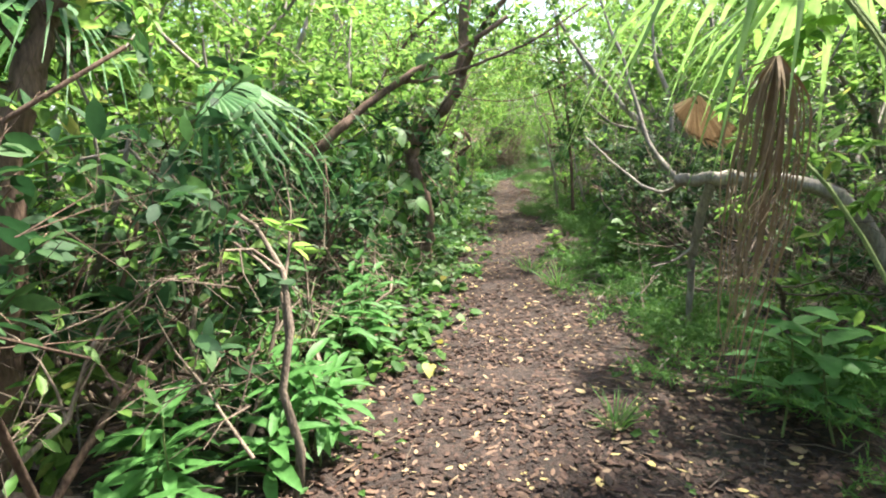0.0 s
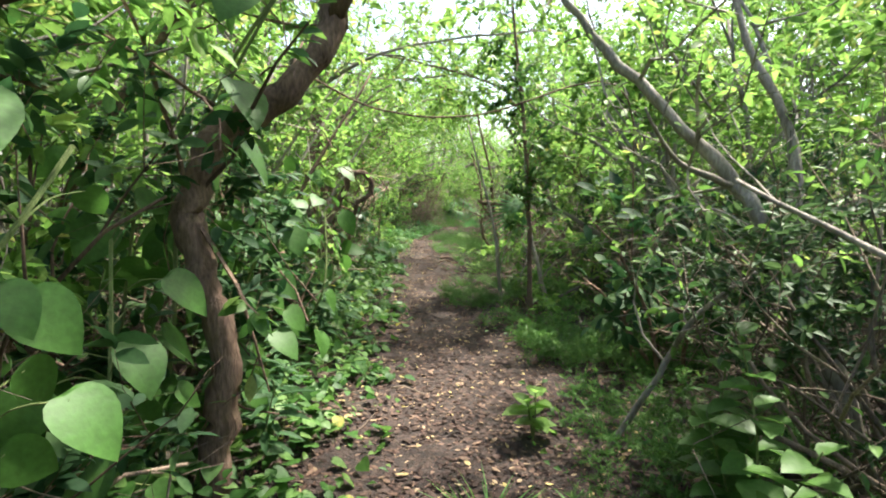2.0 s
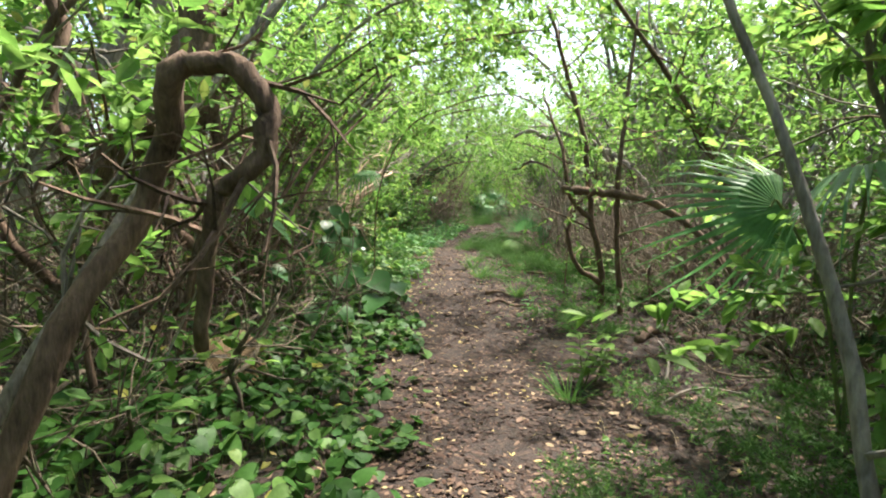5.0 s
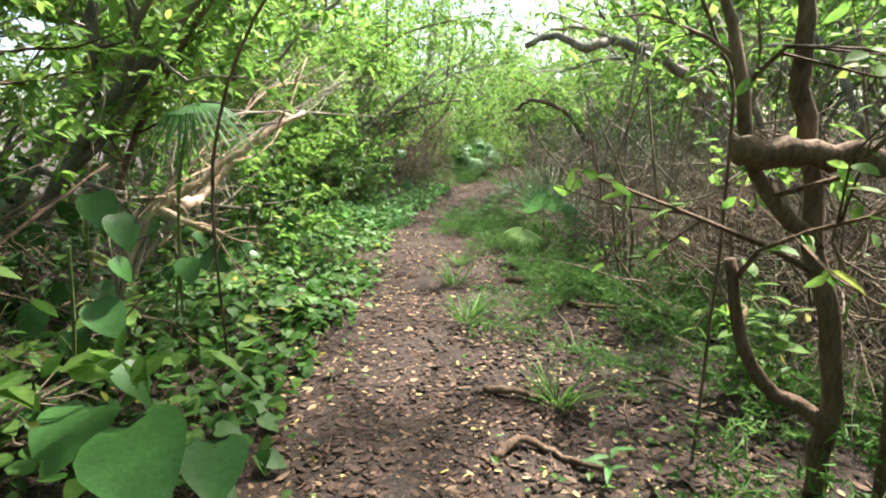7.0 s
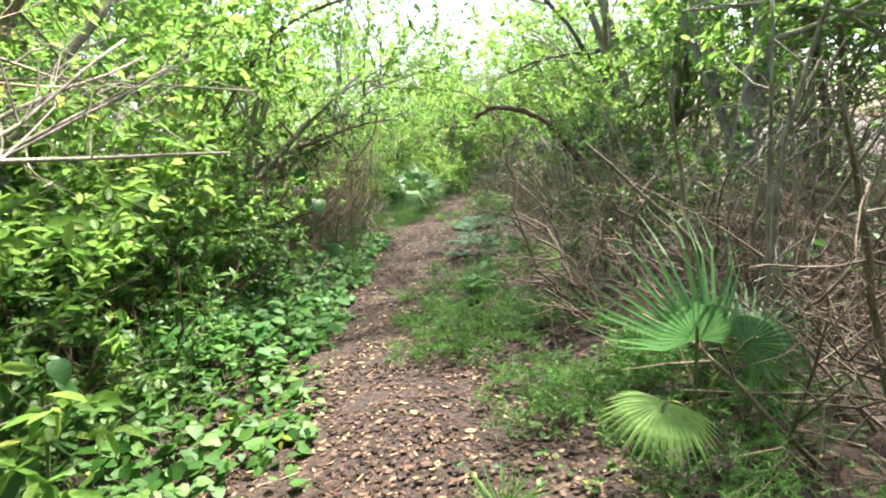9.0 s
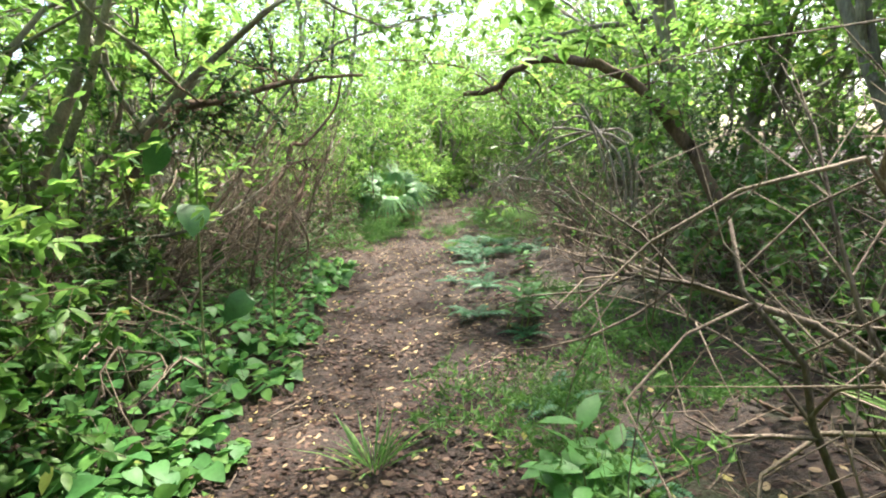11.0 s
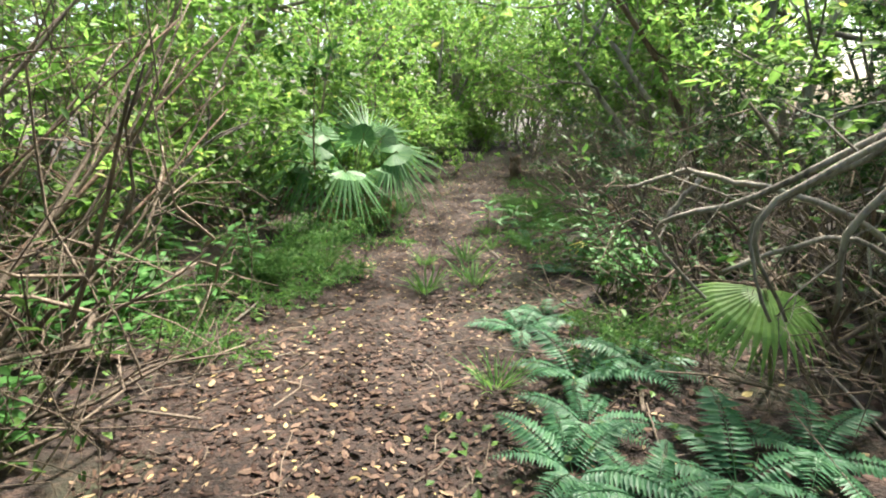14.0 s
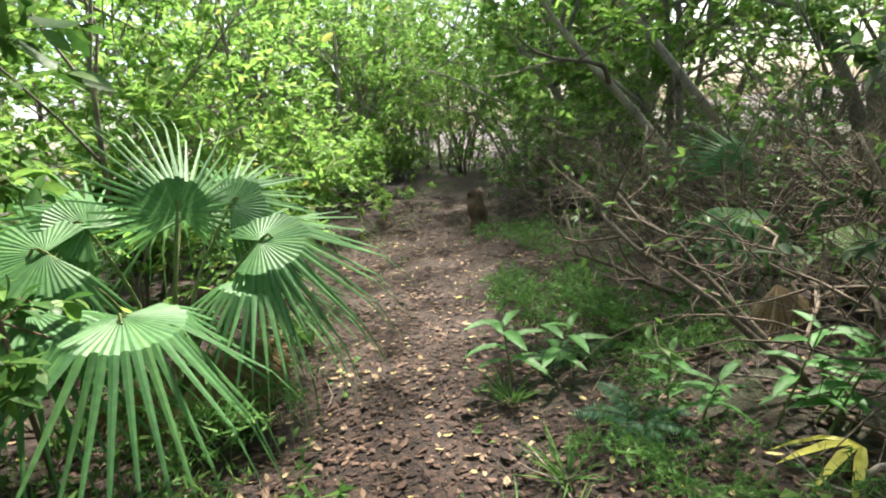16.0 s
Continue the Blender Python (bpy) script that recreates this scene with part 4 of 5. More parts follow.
bough("tree", "grey arching tree that bows over the trail", "tree",
      [G(6.3, 18.3), (6.05, 18.25, 0.9), (5.71, 18.21, 1.47), (5.21, 18.17, 1.84), (4.66, 18.12, 2.14), (4.18, 18.14, 2.28), (3.89, 18.09, 2.19), (3.6, 18.17, 2.3), (3.3, 18.22, 2.21)], 0.085, 0.03, BARK_GREY, 12, 0.6, LEAF_OVAL, GREEN_BRIGHT, 0.07, 9, 51,
      forks=[([(4.18, 18.14, 2.28), (3.9, 18.3, 2.42), (3.6, 18.4, 2.4)], 0.03, 0.012), ([(5.21, 18.17, 1.84), (5.0, 18.6, 2.3), (4.6, 19.1, 2.9)], 0.04, 0.015)])
bough("dead_branch", "broken pale dead branch stripped of bark", "branch", [G(-0.1, 16.6), (0.1, 16.7, 0.5), (0.33, 16.75, 0.85), (0.55, 16.85, 1.0), (0.8, 16.95, 1.2), (1.0, 17.04, 1.35)], 0.046, 0.018, DEADWOOD, 10, 0.5, None, None, seed=52,
      forks=[([(0.4, 16.8, 0.88), (0.4, 17.43, 0.83), (0.62, 17.63, 1.11), (0.91, 17.8, 1.37), (1.2, 18.0, 1.55)], 0.05, 0.02), ([(0.33, 16.75, 0.85), (0.6, 16.6, 0.75), (0.75, 16.55, 0.72)], 0.03, 0.015)])
for k in range(8):
    rr = np.random.default_rng(640 + k)
    o = 0.16 * k
    bough("dead_branch", "long grey dead branch leaning across the thicket", "branch",
          [G(-0.2 - 0.5 * o + rr.normal(0, 0.2), 16.9 + o), (0.1 + rr.normal(0, 0.1), 17.0 + o, 0.7 + rr.normal(0, 0.1)), (0.45 + rr.normal(0, 0.1), 17.25 + o, 1.2 + rr.normal(0, 0.14)), (1.0 + rr.normal(0, 0.1), 17.9 + o, 1.6 + rr.normal(0, 0.16)), (1.7 + rr.normal(0, 0.2), 18.6 + o, 2.0 + rr.normal(0, 0.2))],
          rr.uniform(0.012, 0.024), 0.005, DEADWOOD if k % 4 == 0 else BARK_GREY, 10, 0.55, None, None, seed=55 + k, group="leaning dead branches", rough=0.1)
for k in range(26):
    rr = np.random.default_rng(700 + k)
    x, y = beside(rr.uniform(15.8, 21.5), rr.uniform(1.5, 3.4))
    h = rr.uniform(1.2, 2.4)
    bough("dead_shrub", "upright bare grey dead shrub in the brush", "shrub", [G(x, y), (x + rr.normal(0, 0.1), y + rr.normal(0, 0.1), h * 0.5), (x + rr.normal(0, 0.25), y + rr.normal(0, 0.25), h)], rr.uniform(0.012, 0.03), 0.006, BARK_GREY if k % 2 else TWIG, 7, 0.5, None, None, seed=800 + k, group="upright dead stems")

bough("vine_stem", "thin dark vine arching over the trail", "vine", [G(0.9, 15.9), (0.95, 15.7, 1.2), (1.28, 15.59, 1.97), (1.72, 15.46, 2.22), (2.27, 15.31, 2.38), (2.63, 15.16, 2.31), (2.86, 15.00, 2.07), (3.04, 14.93, 1.71), (3.12, 14.88, 1.34), G(3.0, 14.75)], 0.009, 0.007, BARK, 10, 0.35, LEAF_OVAL, GREEN_MID, 0.06, 3, 73)

# third stretch
bough("tree", "dark spreading limb above the vine carpet", "tree", [G(1.7, 24.6), (1.9, 24.7, 0.9), (2.32, 24.84, 1.74), (2.81, 25.02, 1.93), (3.36, 25.27, 2.1), (4.08, 25.46, 2.19)], 0.055, 0.014, BARK, 26, 0.7, LEAF_TWO, GREEN_GREY, 0.06, 14, 60)
bough("tree", "dead crooked tree with bare brown limbs", "tree", [G(2.3, 26.2), (2.5, 26.15, 0.5), (2.78, 26.15, 0.74), (3.0, 26.15, 0.73), (3.19, 26.22, 0.68), (3.43, 26.53, 0.98), (3.6, 26.8, 1.25)], 0.06, 0.025, BARK, 10, 0.6, None, None, seed=61,
      forks=[([(2.5, 26.15, 0.5), (2.91, 26.12, 0.77), (3.15, 26.4, 1.08), (3.35, 26.64, 1.37), (3.45, 26.7, 1.6), (3.65, 26.92, 1.65), (4.05, 27.1, 2.06), (4.2, 27.2, 2.5)], 0.04, 0.014), ([(3.35, 26.64, 1.37), (3.6, 26.6, 1.42), (3.95, 26.9, 1.4)], 0.018, 0.006)])
for k in range(34):
    rr = np.random.default_rng(900 + k)
    x, y = beside(rr.uniform(23.5, 27.8), rr.uniform(-2.6, -1.7))
    h = rr.uniform(1.3, 2.6)
    tx, ty = beside(y + rr.uniform(0.3, 1.2), rr.uniform(-1.5, -0.9))
    bough("dead_shrub", "slanting bare brown dead shrub in the thicket", "shrub", [G(x, y), ((x + tx) / 2 + rr.normal(0, 0.1), (y + ty) / 2, h * 0.45), (tx, ty, h)], rr.uniform(0.01, 0.024), 0.005, TWIG if k % 2 else BARK, 8, 0.55, None, None, seed=950 + k, group="slanting dead stems")
bough("tree", "overhanging dark limb with fresh leaves", "tree", [G(6.6, 23.2), (6.45, 23.4, 0.9), (6.2, 23.7, 1.6), (5.78, 23.98, 2.03), (5.43, 24.55, 2.15), (5.27, 24.9, 1.98), (5.0, 25.1, 1.94)], 0.06, 0.022, BARK, 14, 0.6, LEAF_OVAL, GREEN_BRIGHT, 0.085, 9, 62)
for k in range(5):
    o = 0.09 * k
    bough("bent_sapling", "bent grey bare sapling bowing to the ground", "sapling", [G(7.0 + o, 25.3 + o * 0.4), (6.9 + o, 25.4, 1.1 + 0.1 * k), (6.67 + 0.15 * math.sin(k * 2), 25.56 + 2 * o, 1.88 - 0.12 * k), (6.41 + 0.2 * math.sin(k * 3), 25.8 + 2.5 * o, 1.6 - 0.14 * k), (6.2 + 0.2 * math.cos(k * 2), 25.96 + 3 * o, 1.15 - 0.08 * k), (6.3 + 0.15 * math.sin(k * 5), 26.1 + 2 * o, 0.85 - 0.1 * k)], 0.02, 0.007, BARK_GREY, 4, 0.4, None, None, seed=63 + k, group="bent grey stems")
bough("dead_branch", "forked pale grey dead branch with a snapped end", "branch", [G(7.6, 26.4), (7.2, 26.7, 0.75), (6.85, 26.93, 0.97), (6.78, 27.2, 1.0), (6.68, 27.4, 1.04), (6.55, 27.5, 0.98), (6.45, 27.6, 0.93)], 0.018, 0.009, BARK_GREY, 7, 0.35, None, None, seed=70,
      forks=[([(6.72, 27.35, 1.0), (6.62, 27.35, 0.92), (6.53, 27.37, 0.8)], 0.016, 0.012), ([(7.3, 26.6, 0.6), (6.9, 26.7, 0.82), (6.7, 26.84, 0.76), (6.58, 27.03, 0.62)], 0.014, 0.011)])
bough("sapling", "slim sapling with compound leaves beside the palm", "sapling", [G(5.35, 30.9), (5.33, 30.88, 0.8), (5.36, 30.9, 1.4), (5.45, 30.95, 2.1)], 0.011, 0.005, BARK, 16, 0.55, LEAF_OVAL, GREEN_MID, 0.1, 7, 71)
bough("stump", "dark weathered stump at the trail's bend", "stump", [G(9.35, 33.9, -0.05), (9.36, 33.92, 0.25), (9.34, 33.95, 0.5)], 0.13, 0.1, BARK, 0, seed=72)


# ---- fallen sticks and roots ----
def stick(points, r, mat, seed, label="dry fallen stick on the leaf litter"):
    bough("fallen_stick", label, "stick", points, r, r * 0.5, mat, 2 if r > 0.008 else 0, 0.2, None, None, seed=seed, group="fallen sticks")


for k, (pp, r) in enumerate([
    ([(2.29, 15.51), (2.42, 15.42), (2.56, 15.37)], 0.025), ([(2.18, 14.9), (2.32, 14.98), (2.46, 14.93), (2.63, 14.7)], 0.022), ([(3.2, 13.4), (3.51, 13.55), (3.79, 13.16), (4.2, 12.9)], 0.04),
    ([(2.9, 12.4), (3.2, 12.9), (3.4, 13.4)], 0.015), ([(2.6, 12.0), (3.0, 12.2), (3.3, 12.0)], 0.012), ([(5.5, 25.2), (5.8, 25.4), (6.1, 25.75)], 0.022), ([(5.2, 24.6), (5.6, 24.3), (6.0, 24.2)], 0.02),
    ([(1.3, 4.4), (1.6, 4.9), (1.9, 5.2)], 0.014), ([(1.4, 5.3), (1.9, 5.2), (2.3, 5.5)], 0.018), ([(1.2, 2.9), (1.5, 3.3), (1.6, 3.9)], 0.012), ([(3.1, 17.0), (3.4, 16.6), (3.9, 16.4)], 0.022), ([(3.0, 17.6), (3.6, 17.3), (4.4, 17.5)], 0.03),
    ([(3.3, 18.0), (3.7, 17.0), (3.8, 16.3)], 0.016), ([(7.2, 29.2), (7.6, 29.3), (8.0, 29.0)], 0.014)]):
    stick([on_soil(a, b_, r * 0.6 + 0.03 * (i % 2)) for i, (a, b_) in enumerate(pp)], r, BARK if r > 0.02 else BARK_GREY, 300 + k)
rs = np.random.default_rng(77)
for k in range(90):
    s, side = rs.uniform(1, 34), rs.random()
    off = rs.uniform(0.75, 2.4) if side < 0.72 else rs.uniform(-2.2, -0.9)
    x, y = beside(s, off)
    a, ln = rs.uniform(0, math.pi), rs.uniform(0.25, 0.9)
    r = rs.uniform(0.004, 0.012)
    stick([on_soil(x + math.cos(a) * ln * f, y + math.sin(a) * ln * f, r + rs.uniform(0.0, 0.05 if 0 < f else 0.0)) for f in (0, 0.35, 0.7, 1)], r, (TWIG, BARK_GREY, BARK)[k % 3], 400 + k)


# ---- palms ----
def fan_mesh(name, radius, blades, arc, droop, seed, mat, split=0.55, limp=0.25):
    """A palm fan: pleated blades from one point, joined for part of their length, tips hanging. It grows along +Y and faces +Z."""
    rng = np.random.default_rng(seed)
    g = Geo()
    step = radians(arc) / blades
    for k in range(blades):
        a = -radians(arc) / 2 + (k + 0.5) * step
        ln = radius * (1 - 0.25 * abs(a) / 3.2) * rng.uniform(0.93, 1.05)
        hang = limp * rng.uniform(0.4, 1.3)
        v = []
        for f in (0.02, 0.28, split, 0.75, 0.9, 1.0):
            r = f * ln
            w = math.tan(step / 2) * r * 1.04 if f <= split else math.tan(step / 2) * split * ln * max(0.04, (1 - f) / (1 - split))
            zz = -droop * ln * f * f - hang * ln * max(0, f - split) ** 2 * 2.2 - 0.1 * ln * f * (1 - math.cos(a))
            c = np.array((math.sin(a) * r, math.cos(a) * r, zz))
            side = np.array((math.cos(a), -math.sin(a), 0)) * w
            lift = np.array((0, 0, 0.3 * w))
            v += [c - side, c + lift, c + side]
        f_ = []
        for s in range(5):
            p, q = 3 * s, 3 * s + 3
            f_ += [(p, p + 1, q), (p + 1, q + 1, q), (p + 1, p + 2, q + 1), (p + 2, q + 2, q + 1)]
        g.add(v, f_)
    return g.mesh(name, mat)


FANS = [fan_mesh("frond", 0.62, 25, 230, 0.25, 500 + k, GREEN_PALM, 0.36, 0.75) for k in range(3)]
FANS_BIG = [fan_mesh("frond", 0.88, 36, 275, 0.1, 540 + k, GREEN_PALM, 0.3, 0.75) for k in range(3)]
FANS_PALE = [fan_mesh("frond", 0.42, 26, 220, 0.35, 510, GREEN_PALM_LIGHT, 0.6, 0.2)]
FANS_DEAD = [fan_mesh("dead_frond", 0.5, 22, 110, 0.35, 520 + k, DEAD_PALM, 0.8, 1.0) for k in range(2)]
FANS_LONG = [fan_mesh("frond", 0.8, 17, 200, 0.1, 530 + k, GREEN_PALM_LIGHT, 0.4, 1.1) for k in range(2)]


def aim(at, way, nor=(0, 0, 1), size=1.0):
    y = Vector(way).normalized()
    z = Vector(nor)
    z = (z - y * z.dot(y)).normalized()
    x = y.cross(z)
    return Matrix.Translation(at) @ Matrix((x, y, z)).transposed().to_4x4() @ Matrix.Scale(size, 4)


def fan_palm(label, base, fronds, category="palm", name="fan_palm", group=""):
    """fronds: (where the fan opens, way it grows, face, size, mesh)."""
    ob = thing(name, label, category, group, "", base)
    b0 = np.asarray(base, float)
    for spot, way, nor, size, me in fronds:
        p = np.asarray(spot, float) - b0
        g = Geo()
        mid_ = p * 0.5 + (0, 0, 0.12 * np.linalg.norm(p)) - unit(way) * 0.05
        g.tube(smooth_line([(0, 0, 0), mid_, p, p + unit(way) * 0.06]), np.linspace(0.011, 0.006, 16), 5)
        part("stalk", g, GREEN_STEM, ob)
        fr = new(me.name.split(".")[0], me)
        fr.parent = ob
        fr.matrix_basis = aim(p, way, nor, size)
    return ob


# the large fan palm beside the trail
pb = on_soil(5.78, 31.35, -0.02)
fr = []
for (x, y, z), way, nor, sz, k in [((5.66, 31.0, 0.7), (-0.1, -0.9, -0.25), (0.1, -0.45, 1), 0.95, 0), ((6.25, 31.2, 0.85), (0.9, -0.2, 0.1), (0.1, -0.6, 1), 0.85, 1), ((5.38, 31.1, 0.78), (-1, -0.35, -0.25), (-0.3, -0.5, 1), 0.95, 2), ((5.45, 31.3, 0.95), (-1, 0.1, -0.05), (-0.2, -0.7, 0.8), 0.85, 1),
                                   ((5.95, 31.35, 1.02), (0.15, 0.1, 1), (0.2, -1, 0.2), 0.62, 0), ((6.2, 31.5, 1.0), (0.7, 0.2, 0.45), (-0.2, -0.8, 0.6), 0.7, 1), ((5.6, 31.45, 1.0), (-0.7, 0.1, 0.6), (0.3, -0.8, 0.6), 0.65, 2),
                                   ((6.0, 31.8, 0.95), (0.2, 1, 0.2), (0, -0.3, 1), 0.9, 0), ((6.2, 31.2, 0.7), (0.7, -0.55, -0.25), (0.3, -0.4, 1), 0.75, 2)]:
    fr.append(((x, y, z), way, nor, sz, FANS_BIG[k]))
for (x, y, z), way in (((5.93, 31.1, 0.42), (0.25, -0.45, -1)), ((5.7, 31.3, 0.35), (-0.5, -0.5, -1)), ((6.1, 31.25, 0.38), (0.7, -0.3, -1))):
    fr.append(((x, y, z), way, (way[0] * 0.6, -0.8, 0.4), 0.72, FANS_DEAD[len(fr) % 2]))
palm = fan_palm("green fan palm with a skirt of dead brown fronds", pb, fr)
# single fans and small palms elsewhere
fan_palm("fan palm with long drooping green blades over the trail", on_soil(1.7, 1.3, -0.02),
         [((1.2, 2.0, 2.05), (-0.9, 0.25, 0.1), (0.1, 0, 1), 0.95, FANS_LONG[0]), ((1.55, 2.25, 1.95), (-0.2, 0.9, 0.0), (0, 0, 1), 0.9, FANS_LONG[1]),
          ((1.47, 3.15, 1.6), (0.1, 0.5, -1), (-0.6, -0.5, 0.4), 0.8, FANS_DEAD[0])])
fan_palm("fan palm frond arching out of the leafy bank", on_soil(-1.7, 2.6, -0.02), [((-1.02, 2.52, 1.62), (0.8, 0.25, 0.05), (-0.1, -0.6, 1), 0.95, FANS[0]), ((-1.5, 2.2, 1.9), (-0.2, -0.8, 0.3), (0, 0, 1), 0.9, FANS[1])])
fan_palm("fan palm with stiff green fronds beside the trail", on_soil(3.15, 11.25, -0.02), [((2.8, 11.35, 1.2), (-1, 0.0, 0.0), (-0.15, -0.85, 0.35), 0.95, FANS[1]), ((2.9, 11.0, 1.35), (-0.2, -1, 0.3), (0, -0.2, 1), 0.9, FANS[2])])
fan_palm("small fan palm with silvery green fronds", on_soil(3.62, 18.3, -0.02), [((3.55, 18.2, 0.62), (-0.1, -0.2, 1), (-0.3, -1, 0.1), 0.72, FANS[2]), ((3.35, 18.15, 0.42), (-0.7, -0.5, -0.25), (-0.2, -0.5, 1), 0.65, FANS_PALE[0]), ((3.8, 18.2, 0.55), (0.6, -0.3, 0.3), (0, -0.8, 0.6), 0.6, FANS[0])])
fan_palm("fan palm seedling among the leafy brush", on_soil(0.55, 16.3, -0.02), [((0.75, 16.15, 1.5), (0.7, -0.4, -0.1), (0, -0.3, 1), 0.75, FANS[1])])
fan_palm("pale green fan palm seedling", on_soil(6.85, 26.9, -0.02), [((6.53, 26.78, 0.62), (-0.35, -0.5, -0.35), (-0.25, -0.6, 0.8), 0.85, FANS_PALE[0])])
fan_palm("pale green fan palm seedling", on_soil(4.75, 20.9, -0.02), [((4.42, 20.7, 0.45), (-0.5, -0.4, 0.2), (-0.2, -0.8, 0.5), 0.85, FANS_PALE[0])])
fan_palm("shaded fan palm under the dead brush", on_soil(9.0, 30.5, -0.02), [((8.8, 30.4, 0.62), (-0.5, -0.7, -0.3), (-0.3, -0.7, 0.7), 0.9, FANS[0]), ((9.15, 30.0, 0.5), (-0.2, -0.8, -0.3), (-0.3, -0.7, 0.7), 0.85, FANS_PALE[0]), ((9.2, 30.7, 0.8), (0.4, 0.2, 0.8), (-0.3, -0.9, 0.3), 0.8, FANS[1])])
fan_palm("small fan palm in the undergrowth", on_soil(3.1, 27.2, -0.02), [((3.3, 27.1, 0.3), (0.4, -0.5, 0.5), (0, -0.7, 0.6), 0.45, FANS[1]), ((3.05, 27.0, 0.28), (-0.4, -0.5, 0.5), (0, -0.7, 0.6), 0.4, FANS[2])])


def dead_fan(at, way, nor, size, label="dead brown fan frond lying on the vines"):
    ob = new("dead_palm_frond", FANS_DEAD[0])
    ob.matrix_basis = aim(at, way, nor, size)
    tagged(ob, label, "palm frond")


dead_fan(on_soil(-0.2, 12.45, 0.3), (0.9, -0.05, -0.12), (0.1, -0.6, 1), 0.9)
dead_fan(on_soil(8.35, 30.0, 0.3), (-0.3, -0.5, -0.6), (-0.4, -0.5, 0.6), 0.45, "dead brown fan frond in the brush")


def hanging_dead_frond():
    rng = np.random.default_rng(88)
    ob = thing("dead_palm_frond", "dead brown palm frond hanging in dry strips", "palm frond", "", "", (1.0, 1.66, 1.58))
    for k in range(60):
        g = Geo()
        a, r = rng.uniform(0, 6.28), rng.uniform(0.0, 0.075)
        ln, drop = rng.uniform(0.4, 0.98), rng.uniform(0.15, 0.5)
        x0, y0 = math.cos(a) * r * 0.4, math.sin(a) * r * 0.4
        pts = smooth_line([(x0 * 0.3, y0 * 0.3, 0), (math.cos(a) * r * 1.6, math.sin(a) * r * 1.6, -ln * drop * 0.7), (math.cos(a) * r * 1.4 - 0.03 + rng.normal(0, 0.015), math.sin(a) * r * 1.5 - 0.03, -ln * (drop + 0.35)), (math.cos(a) * r * 0.9 - 0.12 + rng.normal(0, 0.02), math.sin(a) * r - 0.1, -ln)], 4)
        g.tube(pts, np.linspace(0.003, 0.0012, len(pts)) * rng.uniform(0.5, 1.8), 3)
        part("dry_strip", g, DEAD_PALM, ob)


hanging_dead_frond()


# ---- ferns, herbs, climbers ----
def fern_frond(seed, length=0.5, pairs=22):
    rng = np.random.default_rng(seed)
    t = np.linspace(0, 1, 14)
    line = np.stack([np.zeros(14), length * t * 0.9, length * (0.55 * t - 0.62 * t * t)], -1)
    g = Geo()
    g.tube(line, np.linspace(0.003, 0.001, 14), 3)
    k = np.repeat(np.linspace(0.12, 0.99, pairs), 2) * 13
    i = np.minimum(k.astype(int), 12)
    p = line[i] + (line[i + 1] - line[i]) * (k - i)[:, None]
    side = np.tile([-1.0, 1.0], pairs)
    w = np.stack([side, np.full(2 * pairs, 0.3), rng.normal(-0.1, 0.08, 2 * pairs)], -1)
    u = k / 13
    g.leaves(LEAF_PINNA, p, w, length * 0.17 * np.sin(np.clip(u * 0.85 + 0.15, 0, 1) * math.pi) ** 0.7 + 0.008, 0.12, 1.3, rng)
    return g.mesh("frond", GREEN_FERN)


FROND = [fern_frond(600 + k) for k in range(3)]
rfn = np.random.default_rng(66)
FERNS = [(5.62, 26.75, 1.0), (5.75, 26.5, 1.0), (6.05, 27.35, 0.95), (6.4, 27.3, 1.0), (6.1, 26.45, 1.05), (6.5, 26.45, 0.95), (5.85, 27.0, 0.8), (5.3, 25.6, 0.6), (5.05, 24.9, 0.7), (4.55, 24.0, 0.8), (4.75, 23.5, 0.6), (6.4, 28.2, 0.7), (7.0, 29.0, 0.65),
         (6.1, 28.0, 0.8), (5.5, 26.2, 0.7), (4.9, 25.4, 0.5), (7.35, 30.0, 0.6), (4.35, 22.4, 0.7), (4.2, 21.6, 0.6), (1.75, 4.2, 0.6), (7.6, 30.6, 0.6)]
for x, y, sz in FERNS:
    ob = thing("sword_fern", "blue-green sword fern rosette on the leaf litter", "fern", "sword ferns", "", on_soil(x, y, -0.005), rfn.uniform(0, 360), sz)
    for k in range(7):
        f_ = new("frond", FROND[k % 3])
        f_.parent = ob
        f_.matrix_basis = pose(0, 0, 0, rfn.uniform(-5, 25), rfn.uniform(-15, 15), k * 51 + rfn.uniform(-18, 18)) @ Matrix.Scale(rfn.uniform(0.7, 1.1), 4)


